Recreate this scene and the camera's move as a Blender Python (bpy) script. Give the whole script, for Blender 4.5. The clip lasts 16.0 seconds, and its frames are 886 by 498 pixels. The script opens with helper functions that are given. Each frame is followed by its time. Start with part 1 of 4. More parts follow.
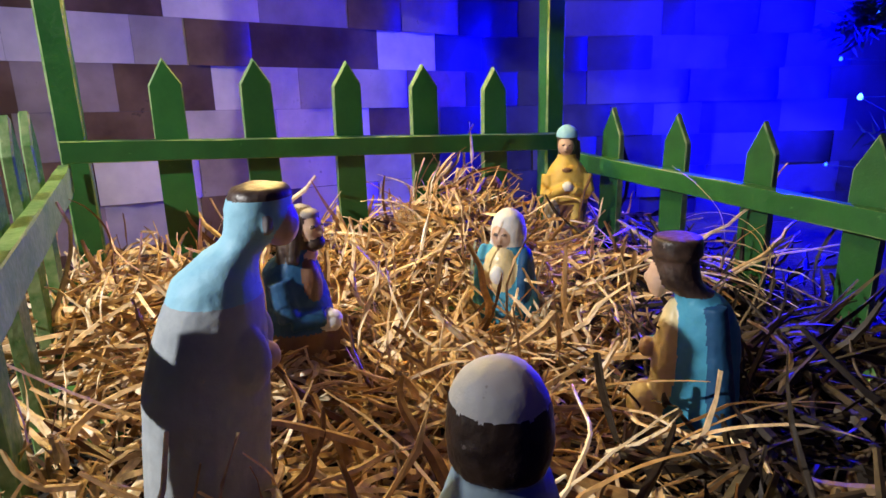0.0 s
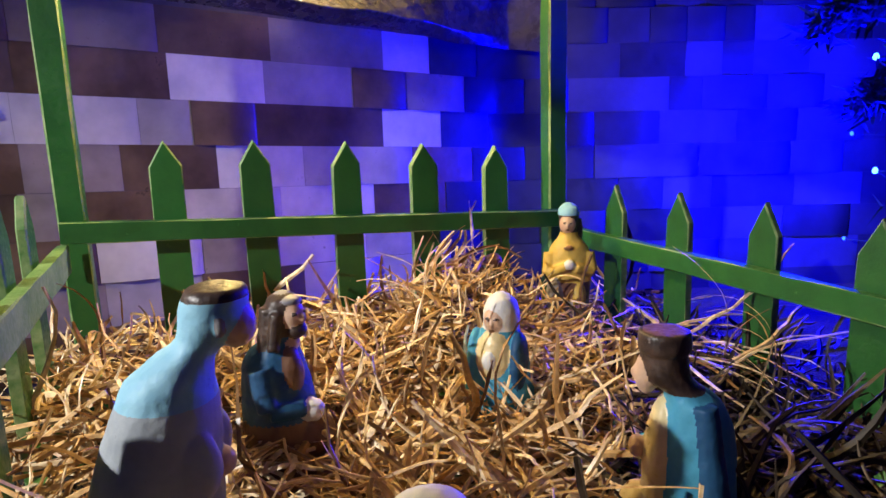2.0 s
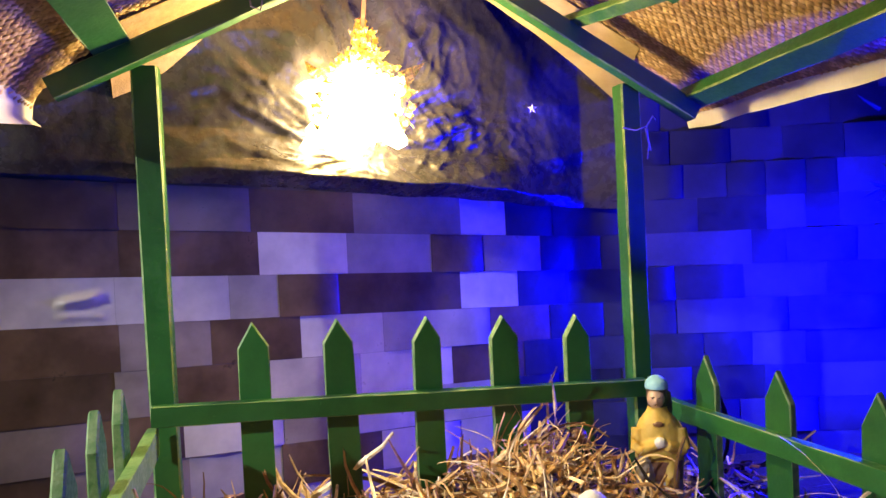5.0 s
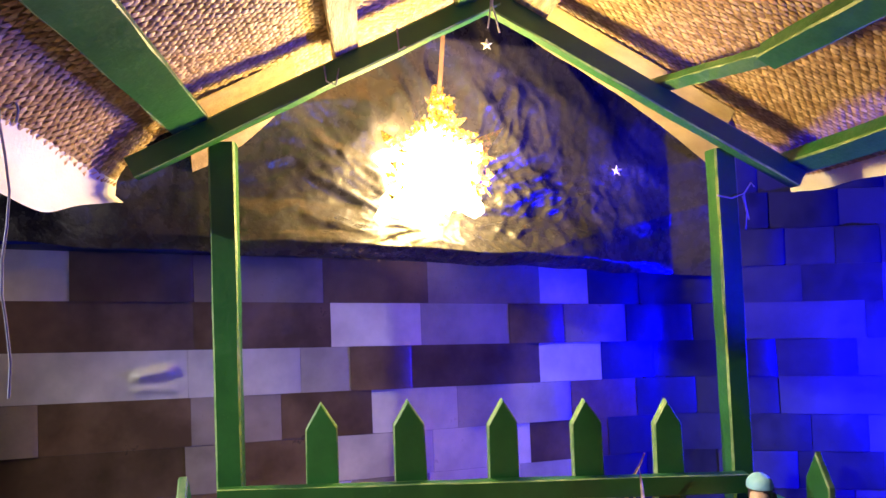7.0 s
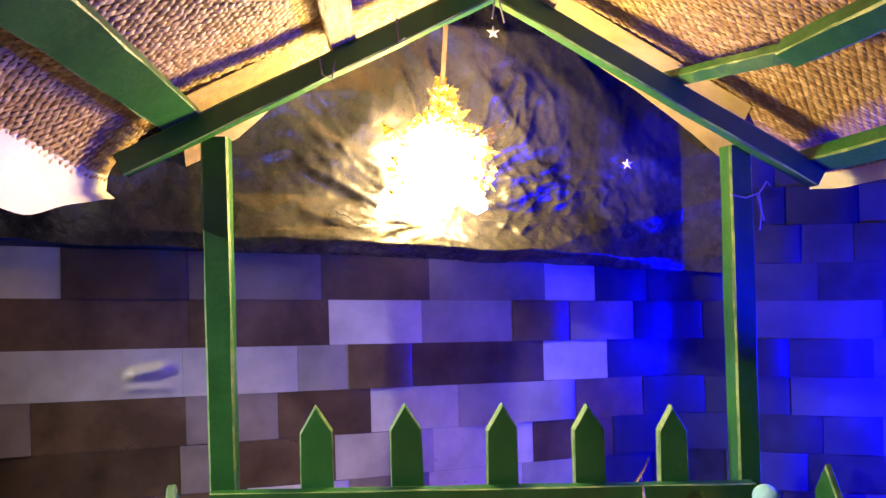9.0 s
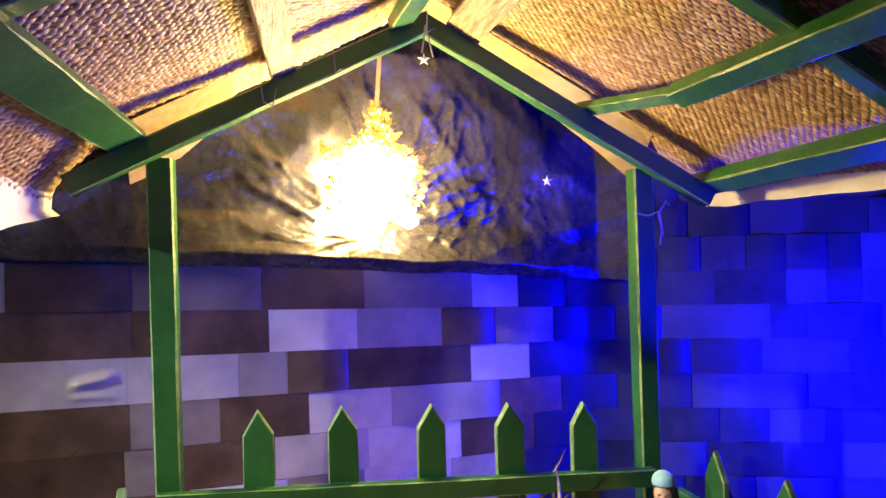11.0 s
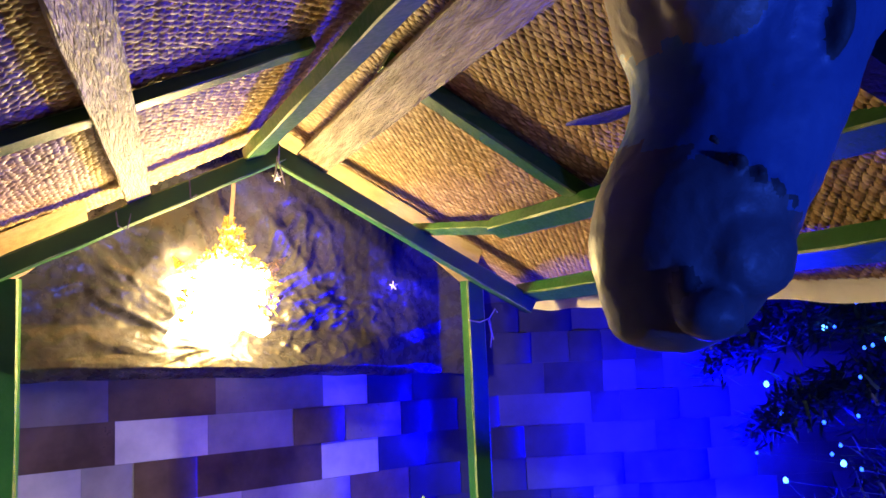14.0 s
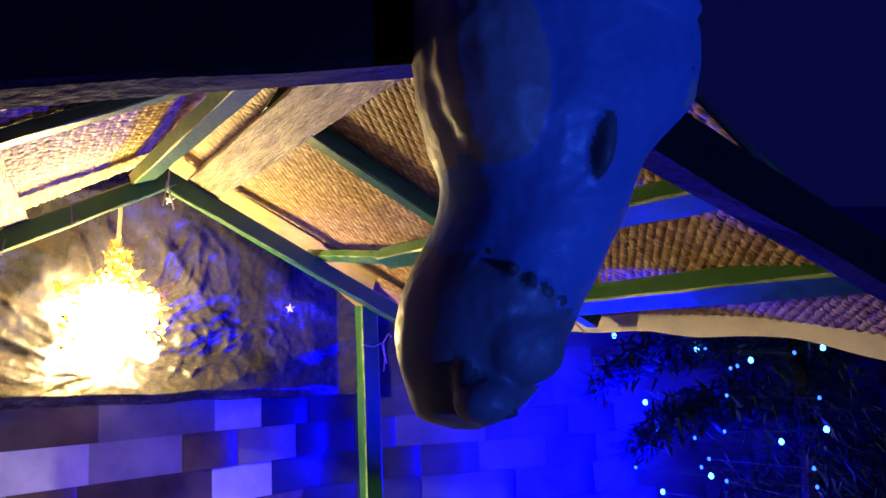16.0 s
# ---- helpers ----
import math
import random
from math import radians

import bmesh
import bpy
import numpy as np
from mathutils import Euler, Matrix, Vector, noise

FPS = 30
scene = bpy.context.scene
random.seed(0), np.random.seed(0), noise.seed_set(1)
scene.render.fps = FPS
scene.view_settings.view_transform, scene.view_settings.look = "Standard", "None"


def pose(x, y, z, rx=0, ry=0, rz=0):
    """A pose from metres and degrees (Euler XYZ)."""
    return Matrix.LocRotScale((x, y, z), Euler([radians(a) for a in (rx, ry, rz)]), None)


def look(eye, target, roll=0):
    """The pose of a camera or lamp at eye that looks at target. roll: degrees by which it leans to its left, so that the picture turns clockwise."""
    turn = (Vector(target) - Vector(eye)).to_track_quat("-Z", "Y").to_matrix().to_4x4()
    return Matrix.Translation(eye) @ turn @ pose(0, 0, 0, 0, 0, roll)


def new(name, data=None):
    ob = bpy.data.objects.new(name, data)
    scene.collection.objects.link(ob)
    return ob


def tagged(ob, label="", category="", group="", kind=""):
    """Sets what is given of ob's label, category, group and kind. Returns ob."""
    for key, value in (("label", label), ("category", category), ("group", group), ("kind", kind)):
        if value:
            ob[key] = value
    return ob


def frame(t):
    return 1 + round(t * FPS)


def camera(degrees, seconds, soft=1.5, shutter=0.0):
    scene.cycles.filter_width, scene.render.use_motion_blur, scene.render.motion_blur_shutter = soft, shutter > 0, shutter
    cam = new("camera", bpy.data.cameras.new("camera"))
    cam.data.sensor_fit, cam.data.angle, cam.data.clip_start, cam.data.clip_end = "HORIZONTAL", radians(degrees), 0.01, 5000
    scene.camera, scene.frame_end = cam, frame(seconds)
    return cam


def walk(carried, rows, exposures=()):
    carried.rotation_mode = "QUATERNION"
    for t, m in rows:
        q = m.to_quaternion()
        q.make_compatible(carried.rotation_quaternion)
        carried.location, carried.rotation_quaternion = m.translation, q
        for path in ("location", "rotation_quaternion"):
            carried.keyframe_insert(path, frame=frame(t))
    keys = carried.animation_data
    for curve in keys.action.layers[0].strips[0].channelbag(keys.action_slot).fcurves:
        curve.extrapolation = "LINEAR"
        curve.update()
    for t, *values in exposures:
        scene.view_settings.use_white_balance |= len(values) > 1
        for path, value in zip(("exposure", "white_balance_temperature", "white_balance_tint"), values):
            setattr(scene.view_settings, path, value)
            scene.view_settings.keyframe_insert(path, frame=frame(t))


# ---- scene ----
cam = camera(66.5, 16.0)
PATH = [
    (0, (0.041, 0.07, 0.446), (0.796, 1.833, -0.123), -1.4),
    (0.5, (0.066, 0.069, 0.443), (0.815, 1.842, -0.099), -0.7),
    (1, (0.086, 0.069, 0.443), (0.826, 1.854, -0.074), -0.5),
    (1.5, (0.096, 0.076, 0.455), (0.821, 1.885, 0.005), -0.9),
    (2, (0.098, 0.073, 0.469), (0.802, 1.905, 0.082), -1.7),
    (2.5, (0.099, 0.072, 0.485), (0.8, 1.914, 0.151), -2.2),
    (3, (0.099, 0.073, 0.501), (0.789, 1.929, 0.219), -2.9),
    (3.5, (0.097, 0.07, 0.516), (0.753, 1.945, 0.281), -3.3),
    (4, (0.091, 0.082, 0.539), (0.723, 1.972, 0.366), -3.9),
    (4.2, (0.087, 0.086, 0.548), (0.692, 1.987, 0.404), -3.6),
    (6.3, (0.096, 0.124, 0.614), (0.478, 2.087, 0.656), -3.0),
    (6.5, (0.099, 0.133, 0.621), (0.427, 2.105, 0.668), -2.9),
    (7, (0.11, 0.15, 0.642), (0.422, 2.123, 0.72), -2.2),
    (7.5, (0.123, 0.162, 0.659), (0.392, 2.142, 0.738), -2.1),
    (8, (0.125, 0.174, 0.677), (0.386, 2.157, 0.685), -1.2),
    (8.5, (0.141, 0.19, 0.683), (0.399, 2.173, 0.686), -1.5),
    (11, (0.13, 0.084, 0.715), (0.586, 2.031, 0.705), -1.6),
    (11.5, (0.125, 0.059, 0.726), (0.662, 1.985, 0.724), -2.1),
    (12, (0.121, 0.041, 0.739), (0.696, 1.956, 0.773), -2.3),
    (12.5, (0.106, 0.022, 0.749), (0.764, 1.91, 0.793), -1.8),
    (13, (0.102, -0.002, 0.757), (0.828, 1.861, 0.815), -1.7),
    (13.5, (0.109, -0.026, 0.77), (0.899, 1.808, 0.876), -1.9),
    (14, (0.124, -0.052, 0.795), (0.962, 1.755, 0.971), -2.3),
    (14.5, (0.127, -0.071, 0.804), (1.026, 1.705, 0.999), -2.2),
    (15, (0.135, -0.085, 0.812), (1.104, 1.656, 0.989), -1.8),
    (15.5, (0.147, -0.101, 0.822), (1.167, 1.61, 1.008), -2.1),
    (16, (0.152, -0.112, 0.83), (1.204, 1.578, 1.021), -2.1),
]
walk(cam, [(t, look(eye, target, roll)) for t, eye, target, roll in PATH])

from mathutils.bvhtree import BVHTree

# ---- world and lights ----
world = bpy.data.worlds.new("night")
world.use_nodes = True
world.node_tree.nodes["Background"].inputs[0].default_value = (0.04, 0.06, 1.0, 1)
world.node_tree.nodes["Background"].inputs[1].default_value = 0.042
scene.world = world


def lamp(name, kind, place, colour, watts, radius, target=None, cone=None):
    data = bpy.data.lights.new(name, kind)
    data.color, data.energy = colour, watts
    data.shadow_soft_size = radius
    ob = new(name, data)
    ob.matrix_world = look(place, target) if target else Matrix.Translation(place)
    if cone:
        data.spot_size, data.spot_blend = radians(cone), 0.75
    return ob


STAR = Vector((0.303, 1.425, 0.836))
lamp("star_bulb", "POINT", STAR + Vector((0, -0.035, -0.01)), (1.0, 0.66, 0.13), 16.0, 0.03)
lamp("white_flood", "SPOT", (-1.35, 0.64, 1.06), (0.97, 0.95, 0.93), 178.0, 0.015, (0.34, 1.00, 0.17), 47)
lamp("blue_flood", "POINT", (1.46, 1.290, 0.36), (0.0, 0.0, 1.0), 104.0, 0.03)
lamp("blue_side_flood", "SPOT", (1.70, 0.10, 0.17), (0.0, 0.0, 1.0), 280.0, 0.02, (0.70, 1.56, 1.00), 27)
lamp("blue_front_flood", "SPOT", (0.84, -0.75, 0.56), (0.03, 0.11, 1.0), 25.0, 0.03, (0.46, 0.20, 0.96), 52)

# ---- materials ----


def material(name):
    m = bpy.data.materials.new(name)
    m.use_nodes = True
    nt = m.node_tree
    return m, nt, nt.nodes["Principled BSDF"]


def node(nt, kind, **values):
    n = nt.nodes.new(kind)
    for key, value in values.items():
        n.inputs[key].default_value = value
    return n


def ramp(nt, source, stops):
    r = nt.nodes.new("ShaderNodeValToRGB")
    els = r.color_ramp.elements
    while len(els) < len(stops):
        els.new(0.5)
    for e, (p, c) in zip(els, stops):
        e.position, e.color = p, (*c, 1)
    nt.links.new(source, r.inputs["Fac"])
    return r.outputs["Color"]


def mixed(nt, fac, a, b, mode="MIX"):
    m = nt.nodes.new("ShaderNodeMix")
    m.data_type, m.blend_type = "RGBA", mode
    for socket, value in ((m.inputs[0], fac), (m.inputs[6], a), (m.inputs[7], b)):
        if isinstance(value, (int, float)):
            socket.default_value = value
        elif isinstance(value, tuple):
            socket.default_value = (*value, 1)
        else:
            nt.links.new(value, socket)
    return m.outputs[2]


def surface(name, base, other, scale=20.0, rough=0.6, bump=0.3, fine=150.0, stretch=(1, 1, 1), metal=0.0, fleck=None, depth=0.002, gloss=0.5, vary=0.0):
    """A painted or natural surface: two colours mixed by coarse noise, fine grain in the relief, flecks of wear."""
    m, nt, p = material(name)
    co = nt.nodes.new("ShaderNodeTexCoord")
    mp = node(nt, "ShaderNodeMapping", Scale=stretch)
    nt.links.new(co.outputs["Object"], mp.inputs["Vector"])
    big = node(nt, "ShaderNodeTexNoise", Scale=scale, Detail=4.0, Roughness=0.6)
    small = node(nt, "ShaderNodeTexNoise", Scale=fine, Detail=3.0, Roughness=0.6)
    for n in (big, small):
        nt.links.new(mp.outputs["Vector"], n.inputs["Vector"])
    colour = ramp(nt, big.outputs["Fac"], [(0.35, base), (0.68, other)])
    if fleck:
        spots = node(nt, "ShaderNodeTexNoise", Scale=fine * 0.45, Detail=5.0, Roughness=0.7)
        nt.links.new(co.outputs["Object"], spots.inputs["Vector"])
        mask = ramp(nt, spots.outputs["Fac"], [(0.66, (0, 0, 0)), (0.72, (1, 1, 1))])
        colour = mixed(nt, mask, colour, fleck)
    if vary:
        info = nt.nodes.new("ShaderNodeObjectInfo")
        tone = ramp(nt, info.outputs["Random"], [(0.0, (1 - vary,) * 3), (1.0, (1 + vary,) * 3)])
        colour = mixed(nt, 1.0, colour, tone, "MULTIPLY")
    nt.links.new(colour, p.inputs["Base Color"])
    wear = ramp(nt, small.outputs["Fac"], [(0.3, (max(rough - 0.12, 0.05),) * 3), (0.7, (min(rough + 0.12, 1.0),) * 3)])
    nt.links.new(wear, p.inputs["Roughness"])
    p.inputs["Metallic"].default_value = metal
    p.inputs["Specular IOR Level"].default_value = gloss
    b = node(nt, "ShaderNodeBump", Strength=bump, Distance=depth)
    nt.links.new(small.outputs["Fac"], b.inputs["Height"])
    nt.links.new(b.outputs["Normal"], p.inputs["Normal"])
    return m


def island_straw(name, stops, rough=0.5):
    m, nt, p = material(name)
    geo = nt.nodes.new("ShaderNodeNewGeometry")
    colour = ramp(nt, geo.outputs["Random Per Island"], stops)
    co = nt.nodes.new("ShaderNodeTexCoord")
    n = node(nt, "ShaderNodeTexNoise", Scale=90.0, Detail=4.0)
    nt.links.new(co.outputs["Object"], n.inputs["Vector"])
    tone = ramp(nt, n.outputs["Fac"], [(0.3, (0.62, 0.56, 0.5)), (0.65, (1.1, 1.08, 1.05))])
    nt.links.new(mixed(nt, 1.0, colour, tone, "MULTIPLY"), p.inputs["Base Color"])
    p.inputs["Roughness"].default_value = rough
    b = node(nt, "ShaderNodeBump", Strength=0.4, Distance=0.001)
    nt.links.new(n.outputs["Fac"], b.inputs["Height"])
    nt.links.new(b.outputs["Normal"], p.inputs["Normal"])
    return m


GREEN = surface("green_paint", (0.012, 0.078, 0.015), (0.021, 0.112, 0.022), 14, 0.42, 0.22, 130, fleck=(0.05, 0.15, 0.04), vary=0.2)
GREEN_PALE = surface("weathered_green_paint", (0.025, 0.12, 0.03), (0.09, 0.20, 0.065), 18, 0.5, 0.3, 150, fleck=(0.28, 0.33, 0.18), vary=0.15)
FADED = surface("faded_green_paint", (0.08, 0.19, 0.045), (0.17, 0.28, 0.09), 22, 0.55, 0.4, 140, fleck=(0.10, 0.20, 0.06))
# Paler green for edges and side faces: the star's rim light as paint.
EDGE = surface("lit_green_edge", (0.06, 0.17, 0.04), (0.24, 0.32, 0.14), 40, 0.5, 0.4, 160, fleck=(0.03, 0.12, 0.03))
BARE = surface("old_timber", (0.17, 0.13, 0.07), (0.56, 0.47, 0.29), 14, 0.5, 1.0, 52, (6, 0.8, 6), fleck=(0.05, 0.05, 0.03), depth=0.006)
MAT = island_straw("woven_reed", [(0.0, (0.42, 0.26, 0.12)), (0.5, (0.58, 0.40, 0.21)), (1.0, (0.72, 0.54, 0.33))], 0.55)
MAT_BACK = surface("reed_backing", (0.26, 0.17, 0.08), (0.40, 0.27, 0.14), 60, 0.8, 0.6, 300)
# Strong blue that stands for blue light behind a slit in the mat.
SLIT_BLUE = surface("slit_blue", (0.003, 0.006, 0.60), (0.006, 0.012, 0.80), 30, 0.4, 0.3, 200)
# Canvas again, duller and yellower: the star lantern's light is in the colour.
LAMPLIT_CLOTH = surface("lamplit_cloth", (0.26, 0.19, 0.09), (0.40, 0.31, 0.17), 14, 0.7, 0.3, 220)
CANVAS = surface("white_canvas", (0.62, 0.58, 0.52), (0.78, 0.75, 0.70), 9, 0.7, 0.3, 220)
STRAW = island_straw("straw", [(0.0, (0.15, 0.07, 0.022)), (0.24, (0.47, 0.28, 0.105)), (0.56, (0.75, 0.53, 0.27)), (1.0, (0.92, 0.79, 0.56))], 0.38)
# Dull hay, coloured darker still for the shade at the front right.
SHADED_HAY = island_straw("shaded_hay", [(0.0, (0.016, 0.010, 0.005)), (0.5, (0.044, 0.029, 0.016)), (0.88, (0.085, 0.060, 0.034)), (1.0, (0.25, 0.17, 0.09))], 0.6)
SOIL = surface("dark_soil", (0.012, 0.010, 0.007), (0.035, 0.027, 0.016), 25, 0.9, 0.8, 180, depth=0.01)
LEAF = surface("green_leaf", (0.03, 0.10, 0.015), (0.07, 0.20, 0.03), 40, 0.5, 0.3, 200)
PINE = surface("pine_needles", (0.014, 0.045, 0.030), (0.026, 0.070, 0.045), 30, 0.6, 0.3, 200)
BARK = surface("bark", (0.03, 0.02, 0.012), (0.06, 0.04, 0.02), 40, 0.9, 0.8, 150)
# Near-black for the front rafters: their darkness is shade put into the colour.
SHADE_BLACK = surface("shade_black", (0.004, 0.004, 0.004), (0.010, 0.009, 0.008), 30, 0.8, 0.5, 150, gloss=0.2)
SHEET = surface("paper_backing", (0.10, 0.085, 0.09), (0.17, 0.15, 0.15), 8, 0.75, 0.2, 90)
BRICK_TONES = {
    "W": surface("pale_print", (0.52, 0.47, 0.49), (0.76, 0.70, 0.70), 9, 0.42, 0.35, 40, fleck=(0.36, 0.31, 0.31), vary=0.12),
    "L": surface("light_print", (0.34, 0.30, 0.31), (0.52, 0.46, 0.47), 9, 0.42, 0.35, 40, fleck=(0.22, 0.18, 0.17), vary=0.12),
    "G": surface("grey_print", (0.20, 0.16, 0.15), (0.34, 0.275, 0.26), 9, 0.42, 0.35, 40, fleck=(0.10, 0.07, 0.06), vary=0.15),
    # S, M and T: right-hand blocks with the blue flood's light in their colour.
    "S": surface("blue_lit_dark_print", (0.014, 0.015, 0.034), (0.026, 0.027, 0.062), 9, 0.42, 0.35, 40, vary=0.2),
    "M": surface("blue_lit_mid_print", (0.018, 0.019, 0.056), (0.031, 0.032, 0.092), 9, 0.42, 0.35, 40, vary=0.15),
    "T": surface("blue_lit_light_print", (0.032, 0.033, 0.100), (0.050, 0.052, 0.150), 9, 0.42, 0.35, 40, vary=0.12),
    "D": surface("dark_print", (0.078, 0.044, 0.026), (0.19, 0.118, 0.075), 9, 0.40, 0.35, 40, fleck=(0.04, 0.025, 0.02), vary=0.2),
}
BLACK_SHEET = surface("black_plastic", (0.023, 0.021, 0.024), (0.054, 0.049, 0.053), 6, 0.27, 0.35, 45, depth=0.004, gloss=0.75)
CREAM = surface("cream_paint", (0.62, 0.50, 0.24), (0.70, 0.58, 0.32), 30, 0.35, 0.2, 140)
ROBE = surface("grey_white_paint", (0.27, 0.30, 0.33), (0.37, 0.40, 0.42), 20, 0.6, 0.3, 130, fleck=(0.24, 0.24, 0.25), gloss=0.35)
WHITE = surface("ivory_paint", (0.60, 0.60, 0.58), (0.72, 0.71, 0.68), 22, 0.62, 0.3, 130, fleck=(0.40, 0.36, 0.33), gloss=0.35)
SKIN = surface("flesh_paint", (0.52, 0.33, 0.22), (0.60, 0.42, 0.30), 40, 0.4, 0.2, 160)
BLUE = surface("sky_blue_paint", (0.05, 0.27, 0.42), (0.08, 0.36, 0.52), 26, 0.58, 0.3, 140, gloss=0.35)
NAVY = surface("deep_blue_paint", (0.012, 0.06, 0.15), (0.022, 0.10, 0.21), 26, 0.58, 0.3, 140, gloss=0.35)
YELLOW = surface("mustard_paint", (0.50, 0.32, 0.05), (0.60, 0.42, 0.10), 26, 0.58, 0.3, 140, gloss=0.35)
HAIR = surface("dark_brown_paint", (0.030, 0.018, 0.014), (0.075, 0.045, 0.032), 60, 0.45, 0.5, 120, fleck=(0.20, 0.16, 0.15))
BROWN = surface("brown_paint", (0.13, 0.06, 0.035), (0.20, 0.10, 0.055), 30, 0.4, 0.3, 140)
PALE_BLUE = surface("pale_blue_paint", (0.34, 0.50, 0.60), (0.46, 0.60, 0.68), 30, 0.58, 0.25, 140, gloss=0.35)
SKY = surface("light_blue_paint", (0.20, 0.44, 0.58), (0.30, 0.54, 0.66), 24, 0.58, 0.3, 130, fleck=(0.16, 0.30, 0.40), gloss=0.35)
GREY = surface("grey_paint", (0.20, 0.19, 0.20), (0.33, 0.31, 0.31), 30, 0.5, 0.3, 120)
HORSE = surface("blue_horse_paint", (0.10, 0.22, 0.50), (0.16, 0.30, 0.58), 12, 0.45, 0.2, 110)
HORSE_MUZZLE = surface("grey_muzzle_paint", (0.15, 0.16, 0.20), (0.22, 0.23, 0.27), 14, 0.5, 0.3, 110)
HORSE_PATCH = surface("brownish_horse_paint", (0.30, 0.25, 0.25), (0.40, 0.35, 0.34), 14, 0.5, 0.3, 110)
DARK_GREY = surface("dark_grey_paint", (0.09, 0.09, 0.10), (0.14, 0.135, 0.15), 30, 0.6, 0.3, 110)
FOIL = surface("gold_foil", (0.80, 0.52, 0.10), (0.95, 0.72, 0.25), 30, 0.25, 0.5, 90, metal=0.8)
RED = surface("red_ribbon", (0.060, 0.0015, 0.001), (0.090, 0.003, 0.0015), 30, 0.6, 0.3, 200)
CORD = surface("pale_cord", (0.45, 0.42, 0.40), (0.60, 0.57, 0.52), 60, 0.8, 0.5, 400)
DULL_CORD = surface("grey_cord", (0.16, 0.15, 0.20), (0.24, 0.22, 0.28), 60, 0.8, 0.5, 400)
TINSEL = surface("silver_foil", (0.75, 0.75, 0.78), (0.85, 0.85, 0.88), 30, 0.3, 0.3, 90)


def glowing(name, colour, strength):
    m, nt, p = material(name)
    p.inputs["Base Color"].default_value = (*colour, 1)
    p.inputs["Emission Color"].default_value = (*colour, 1)
    p.inputs["Emission Strength"].default_value = strength
    return m


GLOW = glowing("lit_star", (1.0, 0.80, 0.45), 30.0)
LED = glowing("blue_led", (0.02, 0.10, 1.0), 5.0)
LED_BRIGHT = glowing("bright_blue_led", (0.05, 0.22, 1.0), 11.0)

# ---- mesh helpers ----


def part(name, bm, mat, parent=None, label="", smooth=False):
    """Links a bmesh as one mesh object, under a thing or part if one is given."""
    me = bpy.data.meshes.new(name)
    bm.to_mesh(me)
    bm.free()
    if mat in (GREEN, GREEN_PALE):
        mat = (mat, EDGE)
    for m in mat if isinstance(mat, (list, tuple)) else (mat,):
        me.materials.append(m)
    if smooth:
        me.polygons.foreach_set("use_smooth", [True] * len(me.polygons))
    ob = new(name, me)
    if parent:
        ob.parent = parent
    if label:
        tagged(ob, label)
    return ob


def raw(name, verts, faces, mat, parent=None, smooth=False):
    me = bpy.data.meshes.new(name)
    me.from_pydata(verts, [], faces)
    me.materials.append(mat)
    if smooth:
        me.polygons.foreach_set("use_smooth", [True] * len(me.polygons))
    me.update()
    ob = new(name, me)
    if parent:
        ob.parent = parent
    return ob


def thing(name, label, category, group="", kind="", at=(0, 0, 0)):
    ob = new(name)
    ob.location = at
    ob.empty_display_size = 0.02
    return tagged(ob, label, category, group, kind)


def timber(a, b, width, height, up=(0, 0, 1), segments=8, rough=0.0008, bow=0.0, seed=0):
    """A sawn batten from a to b, width across and height along up, with knocked edges and slight waviness."""
    rnd = random.Random(seed)
    a, b, up = Vector(a), Vector(b), Vector(up)
    d = (b - a).normalized()
    side = d.cross(up).normalized()
    up = side.cross(d).normalized()
    bm = bmesh.new()
    c = min(width, height) * 0.09
    w, h = width / 2, height / 2
    outline = [(-w + c, -h), (w - c, -h), (w, -h + c), (w, h - c), (w - c, h), (-w + c, h), (-w, h - c), (-w, -h + c)]
    rings = []
    for i in range(segments + 1):
        f = i / segments
        mid = a.lerp(b, f) + up * bow * math.sin(math.pi * f)
        rings.append([bm.verts.new(mid + side * (x + rnd.uniform(-rough, rough)) + up * (y + rnd.uniform(-rough, rough))) for x, y in outline])
    for r, s in zip(rings, rings[1:]):
        for k in range(8):
            bm.faces.new((r[k], r[(k + 1) % 8], s[(k + 1) % 8], s[k])).material_index = k % 2
    bm.faces.new(rings[0][::-1])
    bm.faces.new(rings[-1])
    bmesh.ops.recalc_face_normals(bm, faces=bm.faces)
    return bm


def tube(points, radius, sides=6, taper=1.0):
    """A round cord or twig along the points."""
    bm = bmesh.new()
    pts = [Vector(p) for p in points]
    rings = []
    for i, p in enumerate(pts):
        d = (pts[min(i + 1, len(pts) - 1)] - pts[max(i - 1, 0)]).normalized()
        x = d.cross(Vector((0.31, 0.52, 0.79))).normalized()
        y = d.cross(x)
        r = radius * (1 + (taper - 1) * i / (len(pts) - 1))
        rings.append([bm.verts.new(p + (x * math.cos(2 * math.pi * k / sides) + y * math.sin(2 * math.pi * k / sides)) * r) for k in range(sides)])
    for r, s in zip(rings, rings[1:]):
        for k in range(sides):
            bm.faces.new((r[k], r[(k + 1) % sides], s[(k + 1) % sides], s[k]))
    bm.faces.new(rings[0][::-1])
    bm.faces.new(rings[-1])
    return bm


